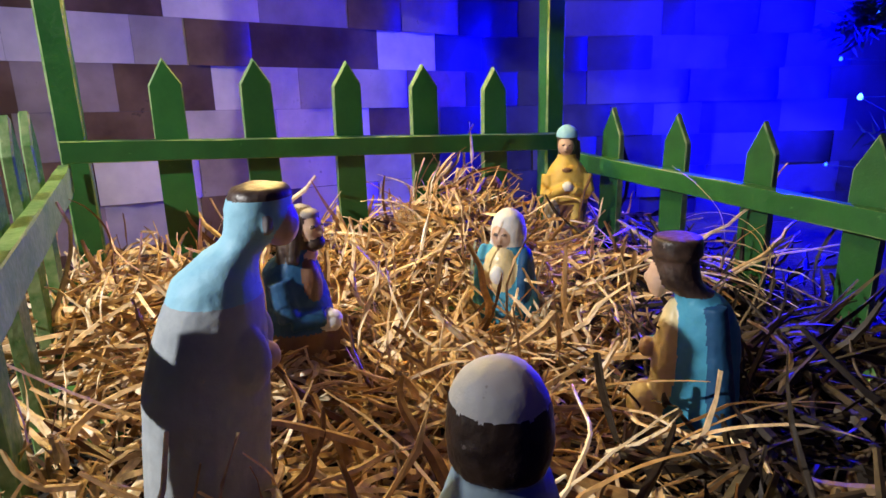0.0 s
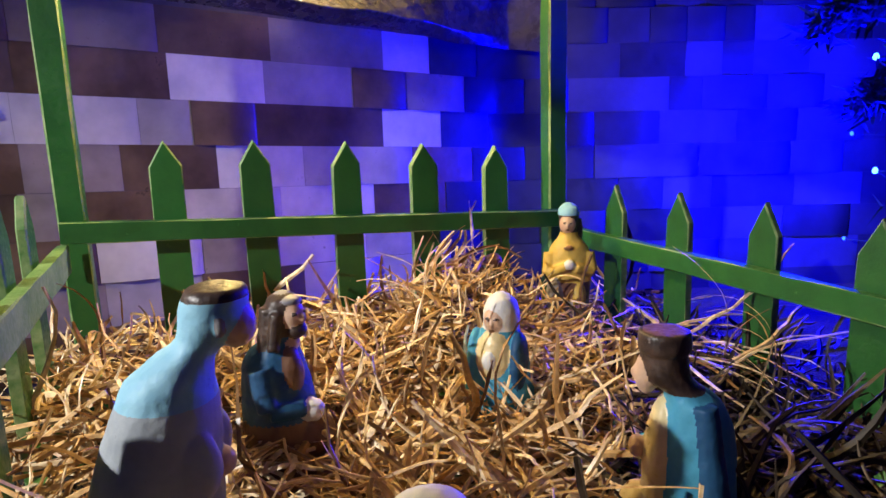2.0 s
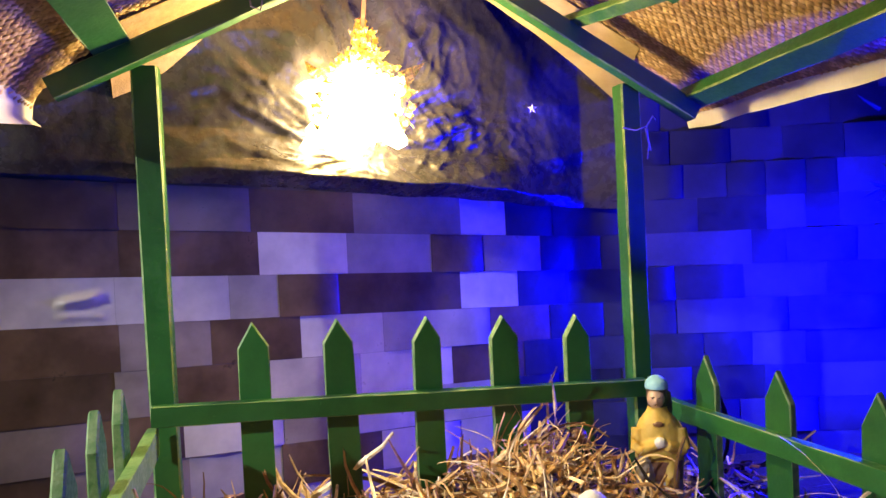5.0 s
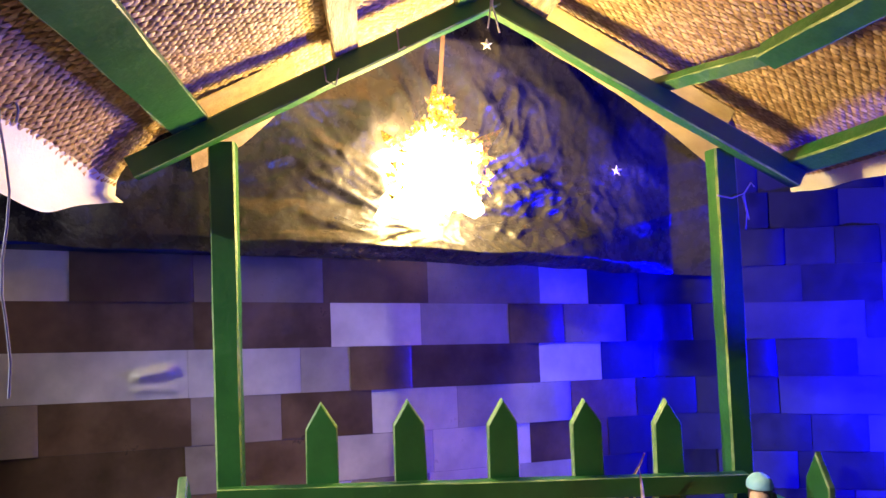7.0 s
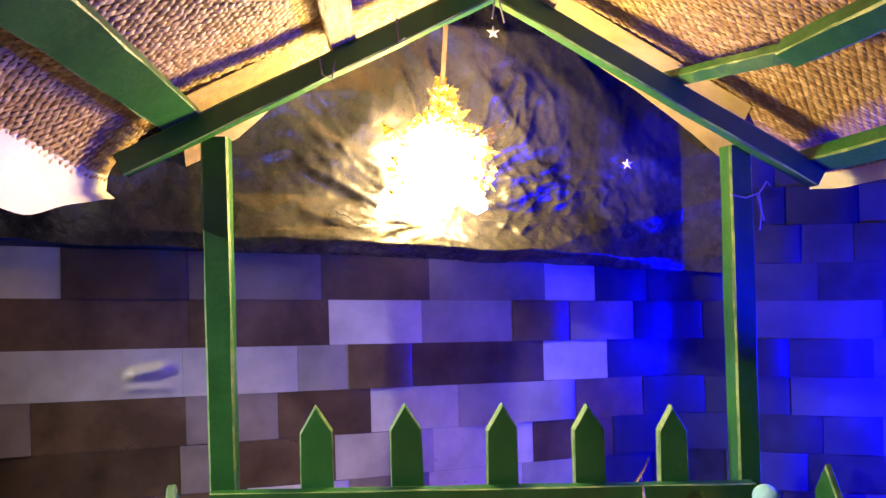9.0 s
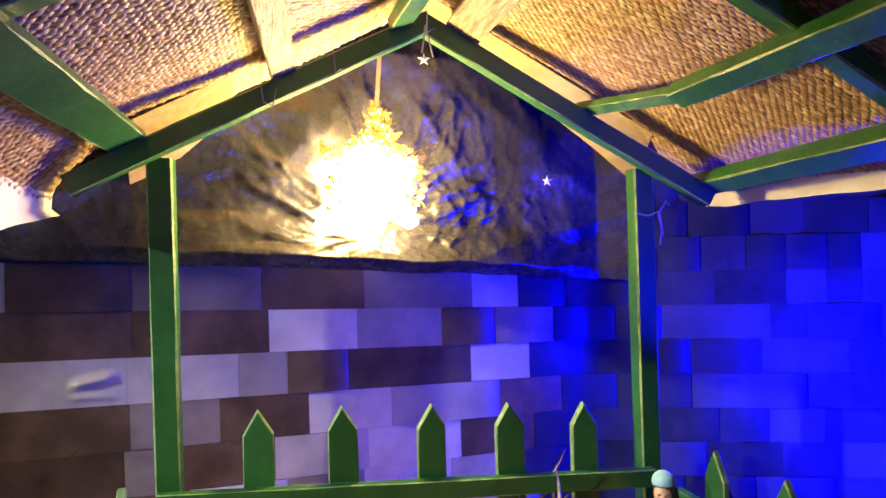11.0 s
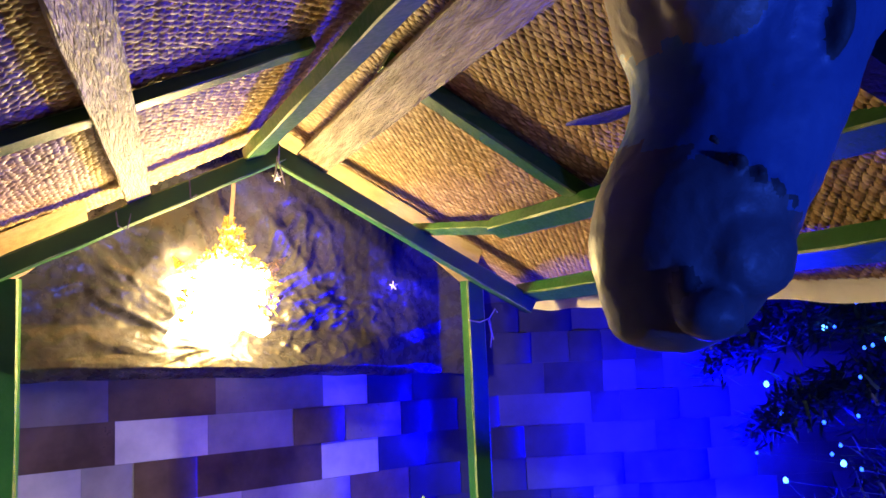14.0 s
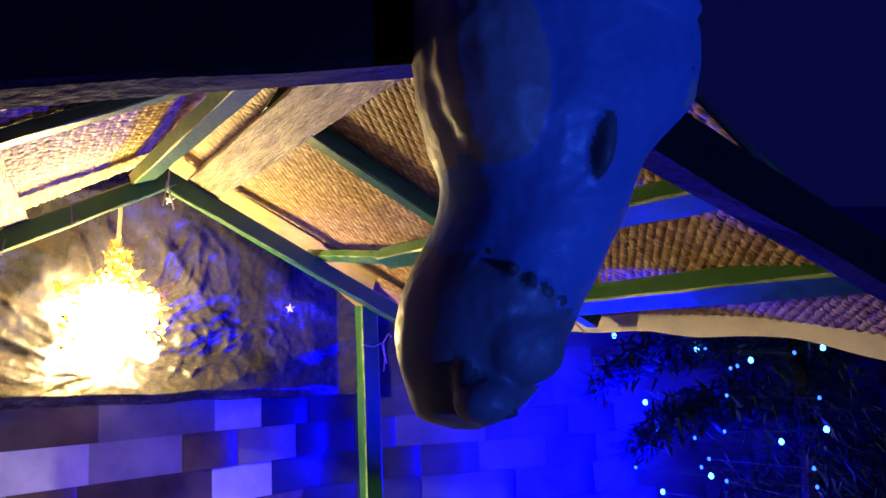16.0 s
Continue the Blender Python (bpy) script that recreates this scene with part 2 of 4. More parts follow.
def loft(bm, sections, sides=28, axis=None):
    """Rings of (centre, half width, half depth, slot) joined into a closed skin; width lies along axis[0], depth along axis[1]."""
    ax, ay = axis or (Vector((1, 0, 0)), Vector((0, 1, 0)))
    rings = []
    for centre, w, d, slot in sections:
        c = Vector(centre)
        ring = []
        for k in range(sides):
            t = 2 * math.pi * k / sides
            ring.append(bm.verts.new(c + ax * (w * math.cos(t)) + ay * (d * math.sin(t))))
        rings.append((ring, slot))
    for (r, slot), (s, _) in zip(rings, rings[1:]):
        for k in range(sides):
            f = bm.faces.new((r[k], r[(k + 1) % sides], s[(k + 1) % sides], s[k]))
            f.material_index, f.smooth = slot, True
    for ring, slot in (rings[0], rings[-1]):
        f = bm.faces.new(ring)
        f.material_index = slot
    return bm


def refine(rows, steps=3):
    """Glides between rows of numbers, the last of which (a slot) steps."""
    out = []
    for i in range(len(rows) - 1):
        p0, p1, p2, p3 = (rows[max(i - 1, 0)], rows[i], rows[i + 1], rows[min(i + 2, len(rows) - 1)])
        for s in range(steps):
            t = s / steps
            row = [0.5 * (2 * b + (c - a) * t + (2 * a - 5 * b + 4 * c - d) * t * t + (3 * b - a - 3 * c + d) * t ** 3) for a, b, c, d in zip(p0[:-1], p1[:-1], p2[:-1], p3[:-1])]
            out.append((*row, p1[-1]))
    out.append(tuple(rows[-1]))
    return out


def blob(bm, centre, radii, slot, turn=None, u=16, v=10):
    """A smooth ellipsoid added to a statue's mesh."""
    m = Matrix.Translation(centre) @ (turn or Matrix.Identity(4)) @ Matrix.Diagonal((*radii, 1))
    made = bmesh.ops.create_uvsphere(bm, u_segments=u, v_segments=v, radius=1, matrix=m)
    faces = {f for vert in made["verts"] for f in vert.link_faces}
    for f in faces:
        f.material_index, f.smooth = slot, True


def limb(bm, a, b, ra, rb, slot, sides=12):
    a, b = Vector(a), Vector(b)
    d = (b - a).normalized()
    x = d.cross(Vector((0.2, 0.3, 0.93))).normalized()
    y = d.cross(x)
    rows = [(a + (b - a) * f, ra + (rb - ra) * f) for f in (0, 0.33, 0.66, 1)]
    loft(bm, [(p, r, r, slot) for p, r in rows], sides, (x, y))


def knead(bm, amount, scale, seed):
    """Uneven hand-cast surface."""
    for vert in bm.verts:
        vert.co += vert.normal * noise.noise(vert.co * scale + Vector((seed, 0, 0))) * amount


# ---- ground ----
bm = bmesh.new()
bmesh.ops.create_grid(bm, x_segments=120, y_segments=120, size=6)
for vert in bm.verts:
    vert.co.z += 0.012 * noise.noise(vert.co * 4) - 0.012
tagged(part("ground", bm, SOIL, smooth=True), "dark bare soil under the straw", "ground", kind="structure")

# ---- back wall: printed paper sheet with black plastic above ----


def wall_y(x, z):
    y = 1.445 + 0.235 * min(x, 0.88) - 0.35 * max(0.0, x - 0.88)
    return y + 0.004 * noise.noise(Vector((x * 3.1, z * 5.0, 2.0))) + 0.0022 * noise.noise(Vector((x * 14, z * 18, 5.0)))


def row_z(k, x):
    """The height of the course line k, counted downwards, at x."""
    return 0.688 - 0.0845 * k - 0.057 * min(x, 0.88) - 0.008 * max(x - 0.88, 0)


def skin(name, x0, x1, z0, z1, nx, nz, place, mat, parent=None):
    verts, faces = [], []
    for j in range(nz + 1):
        for i in range(nx + 1):
            x = x0 + (x1 - x0) * i / nx
            verts.append(place(x, j / nz))
    for j in range(nz):
        for i in range(nx):
            a = j * (nx + 1) + i
            faces.append((a, a + 1, a + nx + 2, a + nx + 1))
    return raw(name, verts, faces, mat, parent, True)




def paper_top(x):
    """The printed sheet reaches higher beyond the end of the plastic."""
    return 0.72 + 0.42 * min(max((x - 0.93) / 0.06, 0), 1)


wall_back = skin("wall_back", -1.6, 2.9, 0, 1, 150, 30, lambda x, f: (x, wall_y(x, paper_top(x) * f) + 0.002, -0.02 + (paper_top(x) + 0.02) * f), SHEET)
tagged(wall_back, "paper sheet wall printed with pale and dark blocks", "wall", kind="structure")

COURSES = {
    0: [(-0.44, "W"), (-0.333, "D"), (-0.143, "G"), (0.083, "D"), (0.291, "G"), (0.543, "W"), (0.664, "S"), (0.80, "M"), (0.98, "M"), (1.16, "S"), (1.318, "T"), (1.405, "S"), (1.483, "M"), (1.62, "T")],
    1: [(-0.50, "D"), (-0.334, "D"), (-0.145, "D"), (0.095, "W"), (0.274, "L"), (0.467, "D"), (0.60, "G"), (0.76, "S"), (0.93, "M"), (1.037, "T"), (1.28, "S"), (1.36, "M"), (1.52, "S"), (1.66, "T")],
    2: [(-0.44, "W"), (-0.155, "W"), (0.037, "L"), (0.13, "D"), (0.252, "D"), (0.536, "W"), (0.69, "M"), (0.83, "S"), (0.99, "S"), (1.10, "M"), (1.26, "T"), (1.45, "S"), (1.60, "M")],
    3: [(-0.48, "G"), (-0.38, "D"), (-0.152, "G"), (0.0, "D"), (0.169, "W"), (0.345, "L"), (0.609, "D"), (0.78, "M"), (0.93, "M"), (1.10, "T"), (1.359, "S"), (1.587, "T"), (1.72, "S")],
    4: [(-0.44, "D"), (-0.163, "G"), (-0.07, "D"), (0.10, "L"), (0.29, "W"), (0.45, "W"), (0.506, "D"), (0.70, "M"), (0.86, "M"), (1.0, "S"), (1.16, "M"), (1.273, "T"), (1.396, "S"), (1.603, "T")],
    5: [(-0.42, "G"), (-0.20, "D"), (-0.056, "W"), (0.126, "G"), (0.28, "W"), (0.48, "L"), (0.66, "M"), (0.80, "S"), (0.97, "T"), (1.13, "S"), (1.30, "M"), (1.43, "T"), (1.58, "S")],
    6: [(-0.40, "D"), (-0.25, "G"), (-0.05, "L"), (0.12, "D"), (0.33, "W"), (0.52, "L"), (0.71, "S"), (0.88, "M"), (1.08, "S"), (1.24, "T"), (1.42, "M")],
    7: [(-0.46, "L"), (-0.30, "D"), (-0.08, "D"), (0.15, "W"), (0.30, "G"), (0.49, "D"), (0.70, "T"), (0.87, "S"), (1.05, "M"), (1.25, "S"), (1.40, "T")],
    # Upper courses left of 1.318 replace black plastic, so that blue light shows.
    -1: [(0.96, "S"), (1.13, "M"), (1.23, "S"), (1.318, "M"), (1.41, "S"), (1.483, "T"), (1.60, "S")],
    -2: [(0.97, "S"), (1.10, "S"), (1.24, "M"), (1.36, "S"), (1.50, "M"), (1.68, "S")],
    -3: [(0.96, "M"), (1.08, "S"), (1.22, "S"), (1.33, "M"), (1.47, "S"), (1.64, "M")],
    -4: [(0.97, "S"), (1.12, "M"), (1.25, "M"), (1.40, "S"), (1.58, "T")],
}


def pucker(x, z):
    """A pinched fold in one of the pale blocks."""
    u, v = (x + 0.248) / 0.082, (z - 0.447) / 0.080
    if not (0 < u < 1 and 0 < v < 1):
        return 0.0
    rim = min(1.0, 4 * min(u, 1 - u), 4 * min(v, 1 - v))
    upper = 0.012 * max(0.0, 1 - abs(v - 0.50 - 0.14 * u) / 0.18)
    lower = 0.006 * max(0.0, 1 - abs(v - 0.26 + 0.12 * u) / 0.13)
    return rim * max(upper, lower)


def brick(x0, x1, k, tone, lift):
    """One printed block, whose free end curls back into the sheet."""
    folded = k == 2 and x0 < -0.20 < x1
    n, rows = (90, 22) if folded else (max(2, int((x1 - x0) / 0.04)), 3)
    steps = [i / n * (1 - 0.011 / (x1 - x0)) for i in range(n)] + [1 - 0.005 / (x1 - x0), 1.0]
    n += 1
    verts, faces = [], []
    for j in range(rows + 1):
        for i, f in enumerate(steps):
            x = x0 + 0.0002 + (x1 - x0 - 0.0004) * f
            curl = lift * (1.0, 0.62, 0.0)[max(0, i - n + 2)] * min(1, f * 8 + 0.3)
            z = row_z(k + 1, x) + 0.0002 + (row_z(k, x) - row_z(k + 1, x) - 0.0004) * j / rows
            verts.append((x, wall_y(x, z) - 0.0015 - curl - (pucker(x, z) if folded else 0.0), z))
    for j in range(rows):
        for i in range(n):
            a = j * (n + 1) + i
            faces.append((a, a + 1, a + n + 2, a + n + 1))
    raw("brick", verts, faces, BRICK_TONES[tone], wall_back, True)


def build_bricks():
    rnd = random.Random(11)
    for k, row in COURSES.items():
        edges = [x for x, _ in row]
        x = edges[0]
        while k >= 0 and x > -1.1:
            w = rnd.uniform(0.13, 0.26)
            brick(x - w, x, k, rnd.choice("DDGGLW"), rnd.uniform(0, 0.003))
            x -= w
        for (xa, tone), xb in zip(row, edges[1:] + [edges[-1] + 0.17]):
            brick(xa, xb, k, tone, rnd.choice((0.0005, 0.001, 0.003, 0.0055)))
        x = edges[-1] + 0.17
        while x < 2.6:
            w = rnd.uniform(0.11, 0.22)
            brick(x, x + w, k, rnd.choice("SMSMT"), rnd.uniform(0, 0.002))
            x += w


def seam(x):
    return 0.690 - 0.075 * min(x, 0.95) - 0.02 * max(0, x - 0.95) + 0.006 * noise.noise(Vector((x * 9, 1, 3)))


def crease(x, z, angle, scale, stretch, seed):
    """Long sharp folds that run along an angle."""
    c, n = math.cos(angle), math.sin(angle)
    u, v = x * c + z * n, -x * n + z * c
    return 1 - abs(noise.noise(Vector((u * scale / stretch, v * scale, seed)))) * 2.6


def ridge(u, v, seed):
    return max(0.0, 1 - 3.0 * abs(noise.noise(Vector((u, v, seed)))))


def plastic(x, f):
    """Thin sheet gathered into a swag over the paper's upper edge, crumpled most beside the lantern."""
    z0 = seam(x)
    z = z0 + (1.75 - z0) * f ** 1.5
    up = z - z0
    across = math.exp(-((x - 0.33) / 0.42) ** 4)
    bulge = 0.088 * max(0.0, 1 - up / 0.105) ** 1.15 * across * min(1, 0.25 + up * 30)
    y = wall_y(x, 0.5) - 0.03 - bulge
    dx, dz = x - 0.32, z - 0.73
    away, far = math.atan2(dz, dx), math.hypot(dx, dz)
    wob = 0.5 * noise.noise(Vector((x * 6, z * 6, 4.0)))
    fold = 0.010 * max(0, crease(x, z, 0.35, 7, 3.5, 1.0)) + 0.007 * max(0, crease(x, z, -0.8, 10, 4.0, 5.0))
    rays = ridge(away * 3.2 + wob * 2, far * 7.0, 7.0) * 0.008 + ridge(away * 7.0 + wob * 3, far * 12.0, 3.0) * 0.004
    fold += rays * math.exp(-((far - 0.20) / 0.15) ** 2)
    crumple = ridge(x * 16 + wob * 3, z * 19, 2.0) * 0.006 + ridge(x * 31, z * 34 + wob * 4, 8.0) * 0.0035
    fold += crumple * math.exp(-((x - 0.42) / 0.30) ** 2 - ((z - 0.74) / 0.16) ** 2)
    fold += 0.0010 * noise.noise(Vector((x * 60, z * 60, 2)))
    near = math.exp(-((x - 0.42) / 0.45) ** 2)
    return (x, y - fold * (0.35 + 0.85 * near) * min(1, 0.2 + up * 12), z)


tagged(skin("wall_upper", -1.2, 0.985, 0, 1, 560, 210, plastic, BLACK_SHEET), "creased black plastic sheet hung above the printed blocks", "wall", kind="structure")


def little_star(place, size):
    s = thing("star_ornament", "small silver five-pointed foil star on the black sheet", "ornament", "silver stars", at=place)
    bm = bmesh.new()
    ring = []
    for k in range(10):
        r = size if k % 2 == 0 else size * 0.42
        t = math.pi / 2 + k * math.pi / 5
        ring.append(bm.verts.new((r * math.cos(t), 0, r * math.sin(t))))
    front = bm.verts.new((0, -size * 0.22, 0))
    back = bm.verts.new((0, size * 0.1, 0))
    for k in range(10):
        bm.faces.new((ring[k], ring[(k + 1) % 10], front))
        bm.faces.new((ring[(k + 1) % 10], ring[k], back))
    part("foil", bm, TINSEL, s)


little_star((0.728, wall_y(0.728, 0.5) - 0.058, 0.858), 0.0135)
little_star((0.425, wall_y(0.425, 0.5) - 0.075, 1.106), 0.014)

# ---- hut: posts, rafters, purlins, roof ----
APEX = (0.379, 1.09)
SLOPE_R, SLOPE_L = 0.557, 0.49


def roof_z(x, off=0.0):
    return APEX[1] + off - (SLOPE_R * (x - APEX[0]) if x > APEX[0] else SLOPE_L * (APEX[0] - x))


def normal_at(x):
    return Vector((SLOPE_R, 0, 1)).normalized() if x > APEX[0] else Vector((-SLOPE_L, 0, 1)).normalized()


hut = thing("nativity_hut", "open wooden hut painted green with a woven mat roof", "hut")
for n, (x, y, top) in enumerate(((-0.071, 1.31, 0.875), (0.822, 1.30, 0.855))):
    part("post", timber((x, y, -0.01), (x - 0.004 * n, y, top), 0.042, 0.038, (0, 1, 0), 10, 0.001, seed=n), GREEN, hut)
part("rafter", timber((-0.20, 1.255, roof_z(-0.20, 0.019)), (0.39, 1.255, roof_z(0.379, 0.022)), 0.028, 0.036, normal_at(0), 10, seed=3), GREEN, hut)
part("rafter", timber((0.372, 1.259, roof_z(0.379, 0.022)), (0.945, 1.259, roof_z(0.945, 0.019)), 0.028, 0.036, normal_at(1), 10, seed=4), GREEN, hut)


def purlin(x0, y0, x1, y1, width, mat, off=0.047, thick=0.018, seed=0, bow=0.0, name="purlin"):
    part(name, timber((x0, y0, roof_z(x0, off)), (x1, y1, roof_z(x1, off)), width, thick, normal_at(x0), 14, 0.0012, bow, seed), mat, hut)


purlin(0.452, 1.285, 0.455, 0.24, 0.066, BARE, seed=5)
purlin(0.682, 1.285, 0.742, 0.965, 0.027, GREEN_PALE, off=0.046, thick=0.016, seed=6)
purlin(0.731, 1.02, 0.725, 0.24, 0.038, GREEN, off=0.044, thick=0.026, seed=26)
purlin(0.948, 1.30, 0.885, 0.24, 0.045, GREEN, off=0.050, thick=0.03, seed=7)
purlin(0.136, 1.285, 0.085, 0.24, 0.042, BARE, seed=8)
purlin(-0.112, 1.285, -0.112, 0.24, 0.060, GREEN, seed=9)
part("ridge_board", timber((0.335, 1.24, 1.105), (0.385, 0.24, 1.105), 0.040, 0.022, (-0.3, 0, 1), 12, 0.0012, seed=10), GREEN, hut)
for x0, x1, y0, y1, off, deep in ((0.43, 1.0, 0.77, 0.76, 0.064, 0.026), (0.33, -0.24, 0.77, 0.70, 0.069, 0.016)):
    part("rafter", timber((x0, y0, roof_z(x0, off)), (x1, y1, roof_z(x1, off)), 0.030, deep, normal_at(x0 + (x1 - x0) / 2), 12, 0.001, seed=int(x0 * 50)), GREEN, hut)
part("front_rafter", timber((-0.24, 0.20, 0.853), (0.379, 0.205, 0.997), 0.030, 0.040, (-0.23, 0, 1), 10, 0.0012, seed=21), SHADE_BLACK, hut, "front rafter coloured black for shade")
part("front_rafter", timber((0.372, 0.20, 0.997), (1.0, 0.205, 0.80), 0.030, 0.040, (0.31, 0, 1), 10, 0.0012, seed=22), SHADE_BLACK, hut, "front rafter coloured black for shade")


def mat_place(side, u, y):
    """A point of the mat's underside: u metres down the slope from the ridge."""
    slope = SLOPE_R if side > 0 else SLOPE_L
    run = 1 / math.sqrt(1 + slope * slope)
    x = APEX[0] + side * u * run
    front = max(0.0, (0.62 - y) / 0.42)
    over = max(0.0, u - 0.60) * min(max((y - 0.95) / 0.3, 0), 1) if side < 0 else 0.0
    z = APEX[1] + 0.084 - slope * u * run - 0.055 * min(front, 1.2) ** 2 - 5.5 * over * over + 0.008 * noise.noise(Vector((x * 5, y * 5, side * 3.0)))
    return Vector((x, y, z)), Vector((side * slope, 0, 1)).normalized()


def mat_limit(side, y):
    if side > 0:
        return 0.735
    return 0.70 + 0.05 * min(max((1.25 - y) / 0.25, 0), 1)


def build_mat(side):
    """Twisted reed stitches in rows that run across the slope, over a backing sheet."""
    rnd = random.Random(5 + side)
    verts, faces = [], []
    y = 0.24
    row = 0
    while y < 1.40:
        u = -0.01 + (row % 2) * 0.008
        while u < mat_limit(side, y):
            p, up = mat_place(side, u, y)
            if y > wall_y(p.x, 0.5) - 0.06:
                u += 0.0165
                continue
            along = Vector((side * up.z, 0, -side * up.x))
            across = Vector((0, 1, 0))
            tilt = (0.5 if side < 0 else 0.12) * (1 if row % 2 else -1)
            d = (along + across * tilt * 0.6).normalized()
            s = up.cross(d)
            L, w, h = rnd.uniform(0.0078, 0.0098), rnd.uniform(0.0030, 0.0042), rnd.uniform(0.0028, 0.0052) * (0.5 if side > 0 else 1.0)
            c = p + along * rnd.uniform(-0.0015, 0.0015) + across * rnd.uniform(-0.001, 0.001)
            n = len(verts)
            down = -up
            for a, b, e in ((-1, 0, 0), (-0.35, -1, 0.35), (-0.35, 1, 0.35), (0.35, -1, 0.35), (0.35, 1, 0.35), (1, 0, 0), (-0.3, 0, 1), (0.3, 0, 1)):
                verts.append(tuple(c + d * (a * L) + s * (b * w) + down * (e * h)))
            faces += [(n, n + 6, n + 1), (n, n + 2, n + 6), (n + 1, n + 6, n + 7, n + 3), (n + 2, n + 4, n + 7, n + 6), (n + 3, n + 7, n + 5), (n + 4, n + 5, n + 7)]
            u += 0.0165
        y += 0.0074
        row += 1
    weave = raw("woven_mat", verts, faces, MAT, hut, True)
    tagged(weave, "brown twisted reed mat under the roof", kind="stuff")
    pts, quads = [], []
    ny, nu = 60, 30
    for layer in (0.0, 0.004):
        for j in range(ny + 1):
            y = 0.235 + (1.405 - 0.235) * j / ny
            for i in range(nu + 1):
                p, up = mat_place(side, -0.012 + (mat_limit(side, y) + 0.015) * i / nu, y)
                p.y = min(p.y, wall_y(p.x, 0.5) - 0.056)
                pts.append(tuple(p + up * (0.0005 + layer)))
    size = (ny + 1) * (nu + 1)
    for j in range(ny):
        for i in range(nu):
            if side > 0 and 20 <= i <= 21 and 14 <= j <= 16:
                continue
            a = j * (nu + 1) + i
            quads += [(a, a + 1, a + nu + 2, a + nu + 1), (size + a + nu + 1, size + a + nu + 2, size + a + 1, size + a)]
    part_ob = raw("mat_backing", pts, quads, MAT_BACK, hut, True)
    return part_ob


build_mat(1)
build_mat(-1)


def canvas(side):
    """Pale cloth over the mat, drooping past the eave."""
    verts, faces = [], []
    ny, nu = 70, 44
    for j in range(ny + 1):
        y = 0.235 + 1.175 * j / ny
        lim = mat_limit(side, y)
        for i in range(nu + 1):
            f = i / nu
            u = f * (lim + 0.015)
            drop = 0.0
            if f > 0.9:
                g = (f - 0.9) / 0.1
                u = 0.9 * (lim + 0.015) + 0.1 * (lim + 0.015) * math.sin(g * 1.5)
                drop = g * g * (((0.100 - 0.03 * min(max((y - 1.1) / 0.2, 0), 1)) if side < 0 else 0.035) + 0.014 * noise.noise(Vector((y * 6, side, 1))))
                u -= (0.035 if side < 0 else 0.0) * g ** 3
            p, up = mat_place(side, u, y)
            p.y = min(p.y, wall_y(p.x, 0.5) - 0.05)
            verts.append(tuple(p + up * (0.012 + 0.004 * noise.noise(Vector((u * 9, y * 9, 4)))) - Vector((0, 0, drop))))
    for j in range(ny):
        for i in range(nu):
            a = j * (nu + 1) + i
            faces.append((a, a + 1, a + nu + 2, a + nu + 1))
    tagged(raw("roof_cloth", verts, faces, CANVAS, hut, True), "cream cloth drooping past the eave")


canvas(1)
canvas(-1)



def back_edge(name, x0, x1, drop, mat, label, ripple):
    """The roof covering behind the rear rafter, sagging towards the wall."""
    verts, faces = [], []
    nx, nv = 60, 12
    for i in range(nx + 1):
        f = i / nx
        x = x0 + (x1 - x0) * f
        for j in range(nv + 1):
            g = j / nv
            z = roof_z(x, 0.080) - drop(f) * g ** 1.6 + ripple * math.sin(g * 60) + 0.005 * g * noise.noise(Vector((x * 16, g * 3, 6)))
            verts.append((x + (x1 - x0) * 0.10 * g * f, 1.262 + 0.138 * g, z))
    for i in range(nx):
        for j in range(nv):
            a = i * (nv + 1) + j
            faces.append((a, a + 1, a + nv + 2, a + nv + 1))
    tagged(raw(name, verts, faces, mat, hut, True), label)


back_edge("cloth_edge", 0.40, 0.83, lambda f: 0.012 + 0.030 * f + 0.050 * f ** 3, LAMPLIT_CLOTH, "cream cloth edge sagging behind the rafter", 0.0)
back_edge("mat_edge", 0.05, -0.12, lambda f: 0.028 + 0.085 * f, MAT_BACK, "frayed reed mat edge sagging behind the rafter", 0.0012)


def slit_patch():
    """An added blue crescent, bulging under the mat, for blue light through a slit."""
    bm = bmesh.new()
    rows = []
    for i in range(13):
        f = i / 12
        half = 0.0075 * math.sin(math.pi * f) ** 0.7 + 0.0006
        y = 0.650 - 0.120 * f
        x = 0.630 + 0.012 * f + 0.006 * math.sin(math.pi * f)
        rows.append([bm.verts.new(mat_place(1, (x + half * g - APEX[0]) * math.sqrt(1 + SLOPE_R ** 2), y)[0] - Vector((0, 0, 0.0085 + 0.003 * (1 - g * g)))) for g in (-1, 0, 1)])
    for a, b in zip(rows, rows[1:]):
        for k in range(2):
            bm.faces.new((a[k], a[k + 1], b[k + 1], b[k]))
    part("slit_light", bm, SLIT_BLUE, hut, "blue patch for the light showing through a slit in the mat", smooth=True)


slit_patch()

